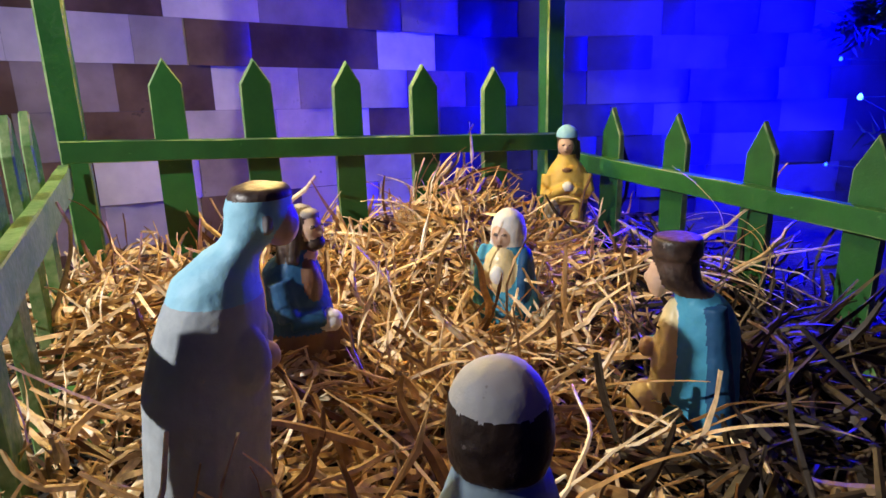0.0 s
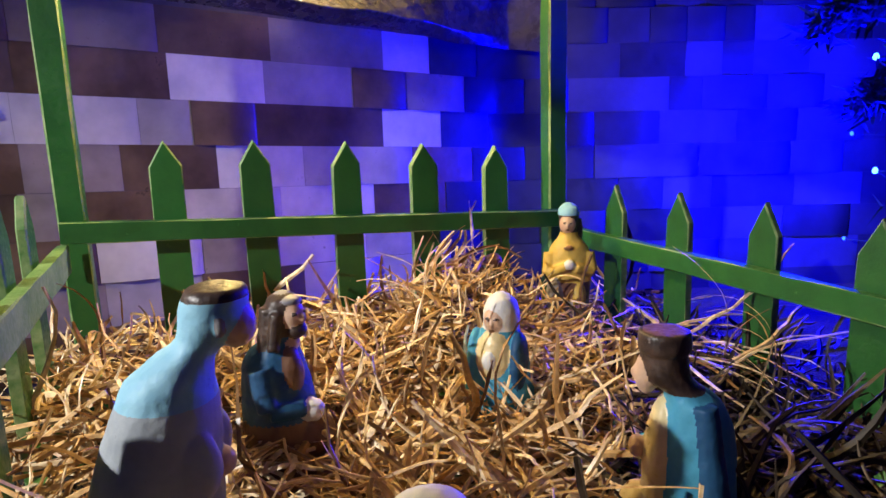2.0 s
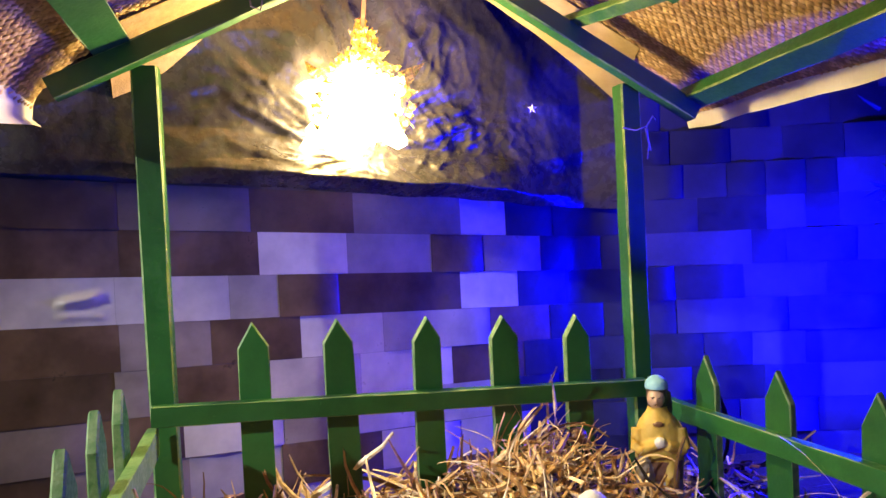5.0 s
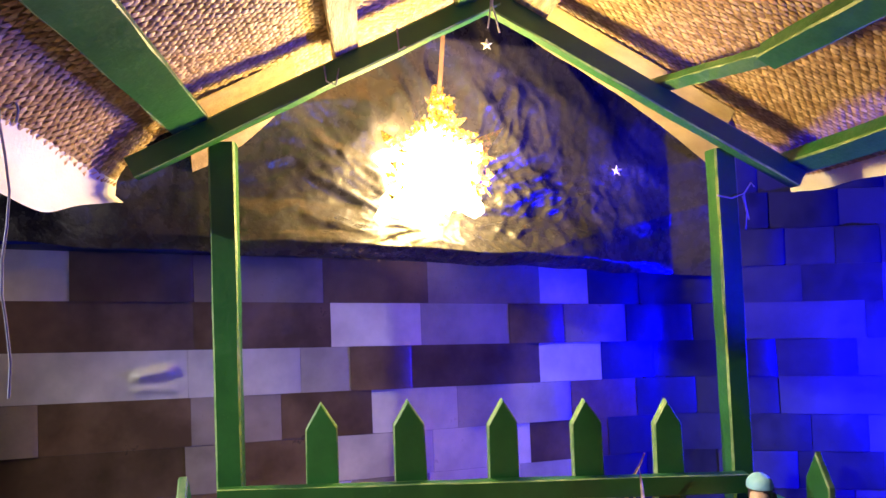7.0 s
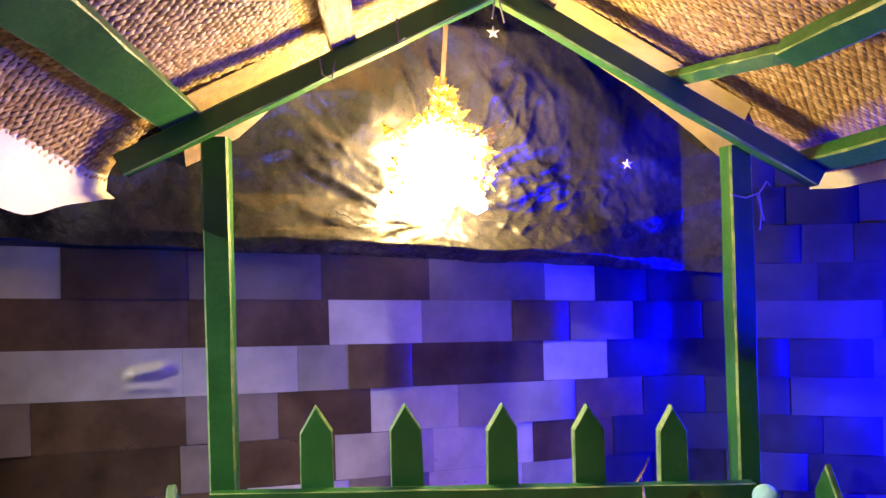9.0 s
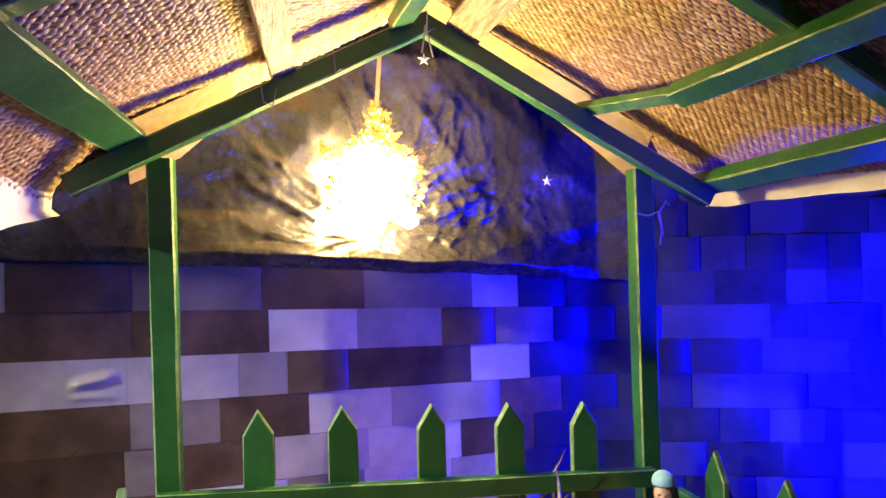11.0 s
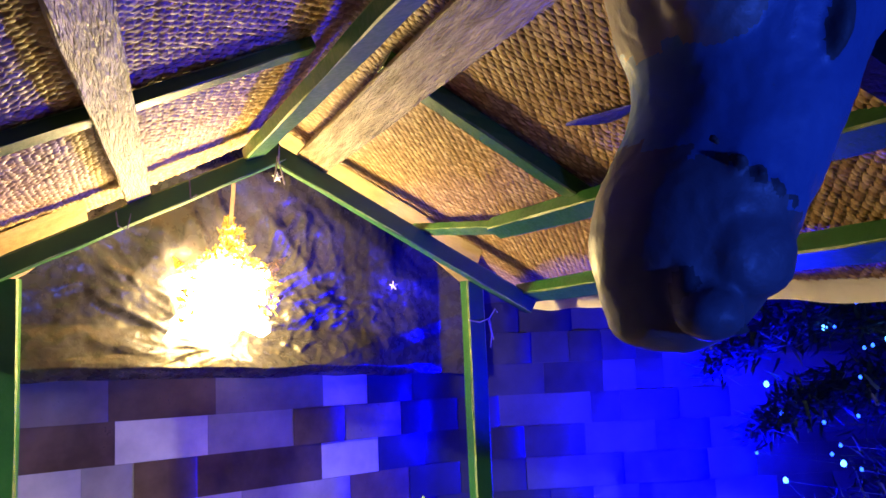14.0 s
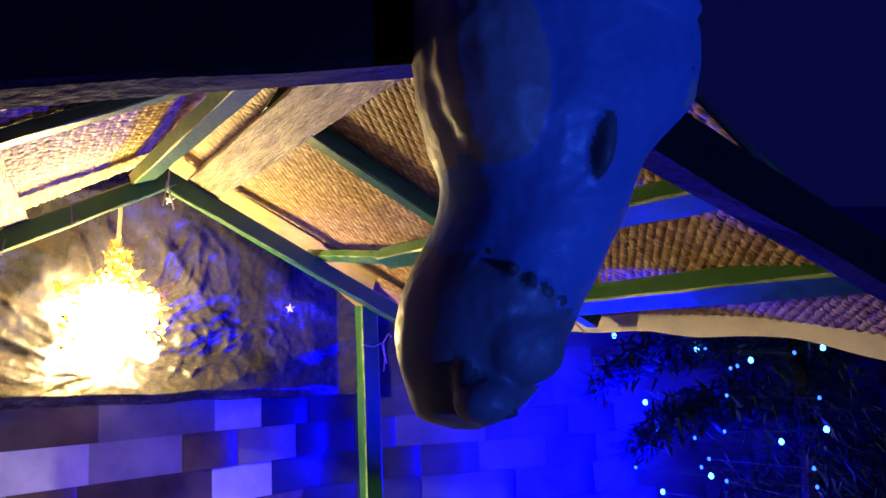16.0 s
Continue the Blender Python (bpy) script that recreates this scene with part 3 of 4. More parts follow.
# ties on the timbers
for pts, mat in (
    ([(0.383, 1.236, 1.12), (0.381, 1.235, 1.09), (0.388, 1.236, 1.062), (0.392, 1.238, 1.045)], CORD),
    ([(0.379, 1.236, 1.10), (0.376, 1.236, 1.075), (0.372, 1.237, 1.052)], CORD),
    ([(0.795, 1.278, 0.768), (0.822, 1.276, 0.762), (0.848, 1.278, 0.770), (0.852, 1.28, 0.745), (0.856, 1.279, 0.722)], CORD),
    ([(0.848, 1.278, 0.770), (0.862, 1.276, 0.790), (0.868, 1.276, 0.782)], CORD),
    ([(0.845, 1.278, 0.766), (0.850, 1.276, 0.735), (0.846, 1.276, 0.705)], CORD),
    ([(0.10, 1.238, 0.985), (0.103, 1.236, 0.96), (0.118, 1.240, 0.955), (0.125, 1.243, 0.990)], DULL_CORD),
    ([(0.22, 1.238, 1.05), (0.222, 1.236, 1.012), (0.232, 1.240, 1.02)], DULL_CORD),
    ([(0.90, 0.75, 0.86), (0.93, 0.74, 0.84), (0.925, 0.73, 0.81), (0.94, 0.72, 0.79)], CORD),
):
    part("tie", tube(pts, 0.0016, 5), mat, hut)

for off, low in ((0.0, 0.52), (0.012, 0.84), (-0.010, 0.78)):
    c = thing("hanging_cord", "thin grey cord hanging from the eave", "cord", "hanging cords", at=(-0.268 + off, 1.0, 0))
    part("strand", tube([(0.004 * math.sin(k * 1.3), 0.003 * math.cos(k), 1.0 - (1.0 - low) * k / 12) for k in range(13)], 0.0016, 5), DULL_CORD, c)

# ---- star lantern ----
lantern = thing("star_lantern", "glowing gold star lantern wrapped in tinsel on a red ribbon", "lantern", at=STAR)


def crumpled_star():
    """Five uneven points of crushed paper round a fat middle."""
    rnd = random.Random(9)
    bm = bmesh.new()
    spikes = [(1.57, 0.120), (0.50, 0.112), (-0.72, 0.128), (-1.75, 0.125), (-2.55, 0.152), (2.85, 0.138)]
    ring = []
    n = 64
    for k in range(n):
        t = 2 * math.pi * k / n
        r = 0.084 + max((reach - 0.084) * max(0.0, 1 - abs((t - a + math.pi) % (2 * math.pi) - math.pi) / 0.34) for a, reach in spikes)
        ring.append((t, r * rnd.uniform(0.90, 1.06)))
    rows = []
    for depth, grow in ((-0.042, 0.35), (-0.030, 0.72), (0.0, 1.0), (0.026, 0.7), (0.036, 0.3)):
        rows.append([bm.verts.new((r * grow * math.cos(t), depth + rnd.uniform(-0.006, 0.006), r * grow * math.sin(t))) for t, r in ring])
    for a, b in zip(rows, rows[1:]):
        for k in range(n):
            bm.faces.new((a[k], a[(k + 1) % n], b[(k + 1) % n], b[k]))
    bm.faces.new(rows[0][::-1])
    bm.faces.new(rows[-1])
    bmesh.ops.recalc_face_normals(bm, faces=bm.faces)
    return bm


core = part("star_body", crumpled_star(), GLOW, lantern, "white-hot star-shaped paper body")
core.visible_shadow = False


def tinsel(rnd):
    bm = bmesh.new()
    for k in range(300):
        t, r = rnd.uniform(-0.6, math.pi + 0.6), rnd.uniform(0.060, 0.102)
        c = Vector((r * math.cos(t), rnd.uniform(-0.04, 0.03), r * math.sin(t)))
        if k % 2 == 0:
            h = rnd.random()
            c = Vector((0.012 + rnd.gauss(0, 0.024) * (1 - h), rnd.uniform(-0.03, 0.01) * (1 - h), 0.075 + 0.085 * h))
        d = (c.normalized() + Vector((rnd.gauss(0, 0.7), rnd.gauss(0, 0.4), rnd.gauss(0, 0.7)))).normalized()
        s = d.cross(Vector((0, 1, 0.2))).normalized() * rnd.uniform(0.002, 0.007)
        L = rnd.uniform(0.008, 0.024)
        u = d.cross(s).normalized() * rnd.uniform(-0.006, 0.006)
        v = [bm.verts.new(p) for p in (c - s, c + s, c + d * L * 0.5 + s * 0.9 + u, c + d * L * 0.5 - s * 0.7 + u, c + d * L + s * 0.3, c + d * L - s * 0.3)]
        bm.faces.new((v[0], v[1], v[2], v[3]))
        bm.faces.new((v[3], v[2], v[4], v[5]))
    return bm


ob = part("tinsel", tinsel(random.Random(3)), FOIL, lantern, "crumpled gold foil strips")
ob.visible_shadow = False


def foil_point(corners):
    bm = bmesh.new()
    vs = [bm.verts.new(p) for p in corners]
    for tri in ((0, 1, 2), (1, 3, 2), (3, 0, 2), (0, 3, 1)):
        bm.faces.new([vs[i] for i in tri])
    part("foil_point", bm, FOIL, lantern)


foil_point(((0.078, -0.012, 0.066), (0.098, -0.004, 0.036), (0.140, 0.012, 0.092), (0.088, 0.014, 0.055)))
foil_point(((-0.098, -0.01, 0.060), (-0.078, 0.0, 0.072), (-0.102, 0.012, 0.090), (-0.088, 0.012, 0.060)))
part("ribbon", timber((0.012, 0.0, 0.15), (0.005, -0.13, 0.245), 0.008, 0.0016, (0, 1, 0.4), 6, 0.0004), RED, lantern, "red cloth ribbon")
for k in range(5):
    s = random.Random(k)
    part("wire", tube([(s.uniform(-0.02, 0.02), s.uniform(-0.02, 0.01), 0.09), (s.uniform(-0.012, 0.012), 0, 0.125), (0, 0, 0.165)], 0.0022, 5), FOIL, lantern)

# ---- fences ----


def picket(height, width, thick, parent, at, turn, seed, point=0.042, mat=None):
    rnd = random.Random(seed)
    bm = bmesh.new()
    w, j = width / 2, lambda: rnd.uniform(-0.0012, 0.0012)
    outline = [(-w + j(), 0), (w + j(), 0), (w + j(), height * 0.5), (w + j(), height - point + 2 * j()), (j() * 2, height), (-w + j(), height - point + 2 * j()), (-w + j(), height * 0.5)]
    front = [bm.verts.new((x, -thick / 2, z)) for x, z in outline]
    back = [bm.verts.new((x, thick / 2, z)) for x, z in outline]
    bm.faces.new(front)
    bm.faces.new(back[::-1])
    n = len(outline)
    sides = []
    for k in range(n):
        sides.append(bm.faces.new((front[(k + 1) % n], front[k], back[k], back[(k + 1) % n])))
    bmesh.ops.bevel(bm, geom=[e for e in bm.edges if not (e.verts[0].co.y * e.verts[1].co.y < 0)], offset=0.0024, segments=1, affect="EDGES")
    bmesh.ops.recalc_face_normals(bm, faces=bm.faces)
    bm.normal_update()
    for f in bm.faces:
        f.material_index = 0 if abs(f.normal.y) > 0.9 else 1
    ob = part("picket", bm, mat or GREEN, parent)
    ob.matrix_basis = pose(*at, 0, rnd.uniform(-0.8, 0.8), turn)
    return ob


fence = thing("picket_fence", "low green picket fence across the back of the hut", "fence", "hut fences")
for k, (x, top) in enumerate(((0.076, 0.443), (0.225, 0.438), (0.378, 0.429), (0.531, 0.419), (0.680, 0.409))):
    picket(top, 0.053, 0.016, fence, (x, 1.284, 0), 0, k)
part("rail", timber((-0.085, 1.264, 0.306), (0.812, 1.264, 0.257), 0.021, 0.034, (0, 0, 1), 12, 0.001, seed=31), GREEN, fence)

fence = thing("picket_fence", "green picket fence with a sagging rail, half buried in straw", "fence", "hut fences")
for k, (x, y, top) in enumerate(((0.884, 1.170, 0.328), (0.897, 1.002, 0.328), (0.911, 0.832, 0.328), (0.922, 0.662, 0.326))):
    picket(top, 0.052, 0.014, fence, (x, y, 0), 90 + 4, 10 + k, 0.05)
part("rail", timber((0.862, 1.262, 0.213), (0.902, 0.60, 0.214), 0.018, 0.036, (0, 0, 1), 12, 0.001, seed=32), GREEN, fence)

fence = thing("picket_fence", "weathered green picket fence with a pale worn rail", "fence", "hut fences")
# The two nearest pickets and the rail's end are unseen, added to shade straw.
for k, (y, top) in enumerate(((1.140, 0.379), (0.990, 0.385), (0.845, 0.382), (0.70, 0.380), (0.555, 0.378), (0.410, 0.378), (0.265, 0.376))):
    picket(top, 0.050, 0.014, fence, (-0.108, y, 0), 90, 20 + k, 0.045)
part("rail", timber((-0.086, 1.275, 0.262), (-0.086, 0.22, 0.272), 0.018, 0.045, (0, 0, 1), 12, 0.001, seed=33), FADED, fence, "sun-bleached pale green rail")

# ---- statues ----


def statue(name, bm, mats, at, turn, label, seed, voxel=0.0022):
    """Fuses the shapes of a statue into one cast skin and keeps their paint."""
    bmesh.ops.recalc_face_normals(bm, faces=bm.faces)
    tree = BVHTree.FromBMesh(bm)
    bm.faces.ensure_lookup_table()
    slots = [f.material_index for f in bm.faces]
    rough = part(name, bm, mats)
    cast = rough.modifiers.new("cast", "REMESH")
    cast.mode, cast.voxel_size = "VOXEL", voxel
    ease = rough.modifiers.new("ease", "SMOOTH")
    ease.factor, ease.iterations = 0.5, 3
    me = bpy.data.meshes.new_from_object(rough.evaluated_get(bpy.context.evaluated_depsgraph_get()))
    old = rough.data
    rough.modifiers.clear()
    me.materials.clear()
    for m in mats:
        me.materials.append(m)
    count = len(me.polygons)
    mids = np.empty(count * 3, np.float32)
    me.polygons.foreach_get("center", mids)
    paint = [slots[tree.find_nearest(p)[2]] for p in mids.reshape(-1, 3).tolist()]
    me.polygons.foreach_set("material_index", paint)
    me.polygons.foreach_set("use_smooth", [True] * count)
    co, no = np.empty(len(me.vertices) * 3, np.float32), np.empty(len(me.vertices) * 3, np.float32)
    me.vertices.foreach_get("co", co)
    me.vertices.foreach_get("normal", no)
    lift = [0.0011 * noise.noise(Vector(p) * 55 + Vector((seed, 0, 0))) + 0.0004 * noise.noise(Vector(p) * 190) for p in co.reshape(-1, 3).tolist()]
    me.vertices.foreach_set("co", (co.reshape(-1, 3) + no.reshape(-1, 3) * np.array(lift, np.float32)[:, None]).ravel())
    rough.data = me
    bpy.data.meshes.remove(old)
    me.name = name
    rough.matrix_basis = pose(*at, 0, 0, turn)
    return tagged(rough, label, "statue", "nativity figures")


# robed kneeling figure in white: local x is the way it faces
bm = bmesh.new()
rows = refine([
    (-0.066, 0.0, 0.0, 0.060, 0.056, 0), (-0.066, 0, 0.05, 0.057, 0.053, 0), (-0.066, 0, 0.10, 0.052, 0.050, 0), (-0.060, 0, 0.16, 0.052, 0.050, 0),
    (-0.056, 0, 0.20, 0.049, 0.048, 0), (-0.047, 0, 0.245, 0.042, 0.043, 0), (-0.043, 0, 0.263, 0.038, 0.040, 4), (-0.040, 0, 0.278, 0.033, 0.036, 4), (-0.027, 0, 0.296, 0.024, 0.027, 4),
    (-0.012, 0, 0.308, 0.022, 0.024, 4), (-0.004, 0, 0.322, 0.0255, 0.026, 4), (-0.003, 0, 0.333, 0.0255, 0.026, 4), (-0.001, 0, 0.3395, 0.0255, 0.026, 2), (0.0, 0, 0.347, 0.022, 0.023, 2), (0.0, 0, 0.350, 0.008, 0.008, 2)], 3)
loft(bm, [((x, y, z), w, d, s) for x, y, z, w, d, s in rows])
blob(bm, (-0.022, -0.026, 0.215), (0.020, 0.016, 0.030), 0)
blob(bm, (-0.022, 0.026, 0.215), (0.020, 0.016, 0.030), 0)
blob(bm, (-0.006, 0, 0.205), (0.010, 0.012, 0.012), 1)
blob(bm, (0.012, 0, 0.318), (0.016, 0.018, 0.02), 1)
blob(bm, (0.004, -0.0235, 0.322), (0.004, 0.004, 0.008), 3)
statue("statue_kneeling_king", bm, [ROBE, SKIN, HAIR, GREY, SKY], (0.115, 0.60, 0), -12, "white-robed painted plaster king with black hair kneeling in straw", 1)

# kneeling figure in a blue cape and tall dark hat, facing the middle: local -x is the way it faces
bm = bmesh.new()
rows = refine([
    (0.022, 0, 0.0, 0.046, 0.044, 0), (0.020, 0, 0.05, 0.045, 0.042, 0), (0.020, 0, 0.10, 0.042, 0.040, 0), (0.021, 0, 0.145, 0.037, 0.038, 0),
    (0.018, 0, 0.178, 0.028, 0.034, 0), (0.006, 0, 0.192, 0.022, 0.026, 2), (-0.008, 0, 0.203, 0.023, 0.025, 2), (-0.012, 0, 0.222, 0.0235, 0.025, 2),
    (-0.0125, 0, 0.232, 0.0235, 0.0245, 2), (-0.0125, 0, 0.233, 0.0265, 0.027, 2), (-0.013, 0, 0.250, 0.0255, 0.026, 2), (-0.013, 0, 0.252, 0.022, 0.022, 3), (-0.013, 0, 0.2525, 0.004, 0.004, 3)], 3)
loft(bm, [((x, y, z), w, d, s) for x, y, z, w, d, s in rows])
blob(bm, (-0.029, 0.0, 0.205), (0.013, 0.016, 0.022), 1)
blob(bm, (-0.041, 0.0, 0.206), (0.005, 0.004, 0.006), 1)
blob(bm, (-0.010, 0.0, 0.10), (0.022, 0.030, 0.085), 4)
blob(bm, (-0.036, 0.0, 0.052), (0.020, 0.030, 0.030), 4)
limb(bm, (0.010, 0.034, 0.165), (-0.006, 0.036, 0.115), 0.016, 0.015, 0)
limb(bm, (-0.006, 0.036, 0.115), (-0.032, 0.012, 0.122), 0.014, 0.010, 0)
blob(bm, (-0.036, 0, 0.124), (0.010, 0.013, 0.012), 1)
# Fold in deep blue: the cape's shading is painted on.
limb(bm, (0.026, -0.028, 0.186), (0.044, -0.030, 0.02), 0.012, 0.020, 5)
statue("statue_kneeling_king", bm, [BLUE, SKIN, HAIR, BROWN, CREAM, NAVY], (0.546, 0.591, 0), -38, "blue-caped painted plaster king with a tall dark hat kneeling in straw", 2)

# figure seen from behind close by, bald on top with dark hair
bm = bmesh.new()
rows = refine([
    (0, 0, 0.0, 0.062, 0.052, 0), (0, 0, 0.08, 0.058, 0.050, 0), (0, 0, 0.14, 0.050, 0.045, 0), (0, 0, 0.18, 0.041, 0.038, 0), (0, 0, 0.21, 0.031, 0.030, 0),
    (0, 0.002, 0.226, 0.026, 0.026, 0), (0, 0.003, 0.2265, 0.0285, 0.030, 1), (0, 0.004, 0.238, 0.0305, 0.032, 1), (0, 0.005, 0.250, 0.030, 0.031, 1), (0, 0.006, 0.262, 0.028, 0.029, 2),
    (0, 0.006, 0.273, 0.0235, 0.0245, 2), (0, 0.006, 0.281, 0.0155, 0.016, 2), (0, 0.006, 0.2855, 0.005, 0.005, 2)], 3)
loft(bm, [((x, y, z), w, d, s) for x, y, z, w, d, s in rows])
limb(bm, (-0.032, 0.0, 0.185), (-0.042, 0.03, 0.130), 0.018, 0.017, 3)
limb(bm, (-0.050, 0.03, 0.135), (-0.012, 0.055, 0.15), 0.016, 0.011, 3)
limb(bm, (0.030, 0.0, 0.180), (0.040, 0.03, 0.130), 0.017, 0.016, 0)
limb(bm, (0.050, 0.03, 0.135), (0.012, 0.055, 0.15), 0.016, 0.011, 0)
blob(bm, (0, 0.055, 0.152), (0.014, 0.010, 0.012), 4)
blob(bm, (0, 0.022, 0.245), (0.020, 0.018, 0.024), 4)
statue("statue_kneeling_king", bm, [PALE_BLUE, HAIR, WHITE, YELLOW, SKIN], (0.196, 0.358, 0), -20, "balding painted plaster king with dark hair, seen from behind in straw", 3)

# mother figure in a white veil and blue cloak
bm = bmesh.new()
rows = refine([
    (0.012, 0, 0.0, 0.055, 0.046, 0), (0.012, 0, 0.06, 0.053, 0.044, 0), (0.012, 0, 0.11, 0.047, 0.038, 0), (0.013, 0, 0.14, 0.040, 0.032, 0), (0.014, 0, 0.160, 0.030, 0.026, 0),
    (0.015, 0, 0.168, 0.027, 0.025, 1), (0.016, 0, 0.182, 0.0265, 0.0255, 1), (0.016, 0, 0.198, 0.025, 0.025, 1), (0.016, 0, 0.211, 0.019, 0.020, 1), (0.016, 0, 0.219, 0.009, 0.010, 1), (0.016, 0, 0.221, 0.002, 0.002, 1)], 3)
loft(bm, [((x, y, z), w, d, s) for x, y, z, w, d, s in rows])
blob(bm, (0.012, -0.014, 0.182), (0.0175, 0.0170, 0.021), 2)
blob(bm, (0.0115, -0.0310, 0.180), (0.003, 0.004, 0.006), 2)
blob(bm, (0.012, -0.017, 0.124), (0.029, 0.025, 0.048), 3)
blob(bm, (-0.020, -0.008, 0.115), (0.013, 0.026, 0.052), 0)
# This side of the cloak is deep blue as painted shading.
blob(bm, (0.045, -0.008, 0.115), (0.013, 0.026, 0.052), 4)
blob(bm, (0.011, -0.040, 0.130), (0.010, 0.007, 0.013), 1)
for side in (-1, 1):
    blob(bm, (0.012 + side * 0.0065, -0.0292, 0.187), (0.0040, 0.0026, 0.0017), 5)
blob(bm, (0.0115, -0.0295, 0.171), (0.0042, 0.0026, 0.0016), 6)
statue("statue_mother", bm, [BLUE, WHITE, SKIN, CREAM, NAVY, HAIR, BROWN], (0.497, 0.926, 0), -46, "painted plaster mother in a white veil and blue cloak", 4)

# bearded father figure with long brown hair
bm = bmesh.new()
rows = refine([
    (-0.012, 0, 0.0, 0.052, 0.050, 3), (-0.012, 0, 0.06, 0.050, 0.046, 3), (-0.012, 0, 0.11, 0.047, 0.042, 0), (-0.014, 0, 0.15, 0.043, 0.038, 0), (-0.016, 0, 0.185, 0.036, 0.032, 0),
    (-0.010, 0, 0.204, 0.023, 0.022, 0), (-0.004, 0, 0.214, 0.019, 0.021, 1), (-0.001, 0, 0.228, 0.0215, 0.023, 1), (0, 0, 0.246, 0.022, 0.0235, 1), (0, 0, 0.258, 0.0185, 0.020, 1), (0, 0, 0.265, 0.010, 0.011, 4), (0, 0, 0.268, 0.003, 0.003, 4)], 3)
loft(bm, [((x, y, z), w, d, s) for x, y, z, w, d, s in rows])
blob(bm, (0.0115, -0.0110, 0.238), (0.0160, 0.0160, 0.0205), 2)
blob(bm, (0.0250, -0.0220, 0.237), (0.004, 0.004, 0.006), 2)
blob(bm, (0.0165, -0.0150, 0.2215), (0.0125, 0.0125, 0.010), 1)
blob(bm, (0.0095, -0.0090, 0.2570), (0.0150, 0.0150, 0.0060), 4)
blob(bm, (0.0060, -0.0070, 0.2050), (0.0130, 0.0130, 0.0120), 2)
limb(bm, (-0.014, -0.006, 0.248), (-0.023, -0.012, 0.194), 0.014, 0.011, 1)
limb(bm, (-0.006, -0.020, 0.244), (-0.012, -0.028, 0.200), 0.008, 0.007, 1)
limb(bm, (0.012, -0.004, 0.2545), (0.022, -0.012, 0.2505), 0.006, 0.004, 1)
blob(bm, (0.004, -0.016, 0.165), (0.018, 0.018, 0.038), 5)
limb(bm, (-0.030, -0.028, 0.178), (-0.020, -0.040, 0.130), 0.017, 0.015, 0)
limb(bm, (-0.020, -0.040, 0.130), (0.020, -0.030, 0.128), 0.014, 0.011, 0)
blob(bm, (0.027, -0.024, 0.122), (0.017, 0.015, 0.014), 6)
blob(bm, (0.030, -0.012, 0.085), (0.026, 0.026, 0.030), 3)
for side in (-1, 1):
    blob(bm, (0.0212 + side * 0.0055, -0.0212 + side * 0.0055, 0.2435), (0.0030, 0.0030, 0.0018), 1)
statue("statue_father", bm, [NAVY, HAIR, SKIN, BROWN, GREY, BROWN, WHITE], (0.199, 0.885, 0), -13, "painted plaster bearded father in a blue robe kneeling in straw", 5)

# standing shepherd in a mustard coat and pale blue cap
bm = bmesh.new()
rows = refine([
    (-0.004, 0, 0.0, 0.044, 0.036, 4), (-0.004, 0, 0.07, 0.040, 0.032, 4), (-0.004, 0, 0.115, 0.038, 0.030, 3), (-0.005, 0, 0.150, 0.043, 0.031, 0), (-0.005, 0, 0.190, 0.042, 0.030, 0), (-0.005, 0, 0.218, 0.034, 0.027, 0),
    (-0.006, 0, 0.236, 0.019, 0.019, 0), (-0.006, 0, 0.246, 0.0165, 0.018, 2), (-0.006, 0, 0.262, 0.0185, 0.020, 2), (-0.006, 0, 0.276, 0.0190, 0.0205, 2), (-0.006, 0, 0.278, 0.0210, 0.0225, 1), (-0.006, 0, 0.290, 0.0185, 0.020, 1), (-0.006, 0, 0.298, 0.0105, 0.011, 1), (-0.006, 0, 0.301, 0.003, 0.003, 1)], 3)
loft(bm, [((x, y, z), w, d, s) for x, y, z, w, d, s in rows])
blob(bm, (-0.009, -0.0135, 0.2615), (0.0155, 0.0130, 0.0175), 5)
blob(bm, (-0.010, -0.0265, 0.2600), (0.0028, 0.0034, 0.0050), 5)
for side in (-1, 1):
    blob(bm, (-0.0095 + side * 0.0058, -0.0248, 0.2655), (0.0032, 0.0022, 0.0013), 2)
blob(bm, (-0.0095, -0.0250, 0.2515), (0.0040, 0.0022, 0.0012), 3)
blob(bm, (-0.0075, -0.0290, 0.2180), (0.0090, 0.0040, 0.0040), 3)
limb(bm, (0.010, 0.004, 0.27), (0.013, 0.002, 0.232), 0.010, 0.008, 2)
limb(bm, (-0.040, -0.004, 0.205), (-0.044, -0.014, 0.165), 0.014, 0.013, 0)
limb(bm, (-0.044, -0.014, 0.165), (-0.012, -0.036, 0.185), 0.012, 0.009, 0)
limb(bm, (0.030, -0.004, 0.205), (0.036, -0.014, 0.170), 0.014, 0.013, 0)
limb(bm, (0.036, -0.014, 0.170), (0.004, -0.036, 0.182), 0.012, 0.009, 0)
blob(bm, (-0.006, -0.038, 0.188), (0.011, 0.008, 0.010), 6)
blob(bm, (-0.034, -0.024, 0.125), (0.017, 0.016, 0.035), 4)
blob(bm, (0.012, -0.022, 0.120), (0.014, 0.014, 0.036), 0)
limb(bm, (-0.018, -0.008, 0.06), (-0.018, -0.012, 0.0), 0.016, 0.017, 4)
statue("statue_shepherd", bm, [YELLOW, SKY, HAIR, BROWN, GREY, SKIN, WHITE], (0.785, 1.172, 0), -28, "painted plaster shepherd in a mustard coat and pale blue cap", 6)

# horse's head hanging from the front of the roof, muzzle down
bm = bmesh.new()
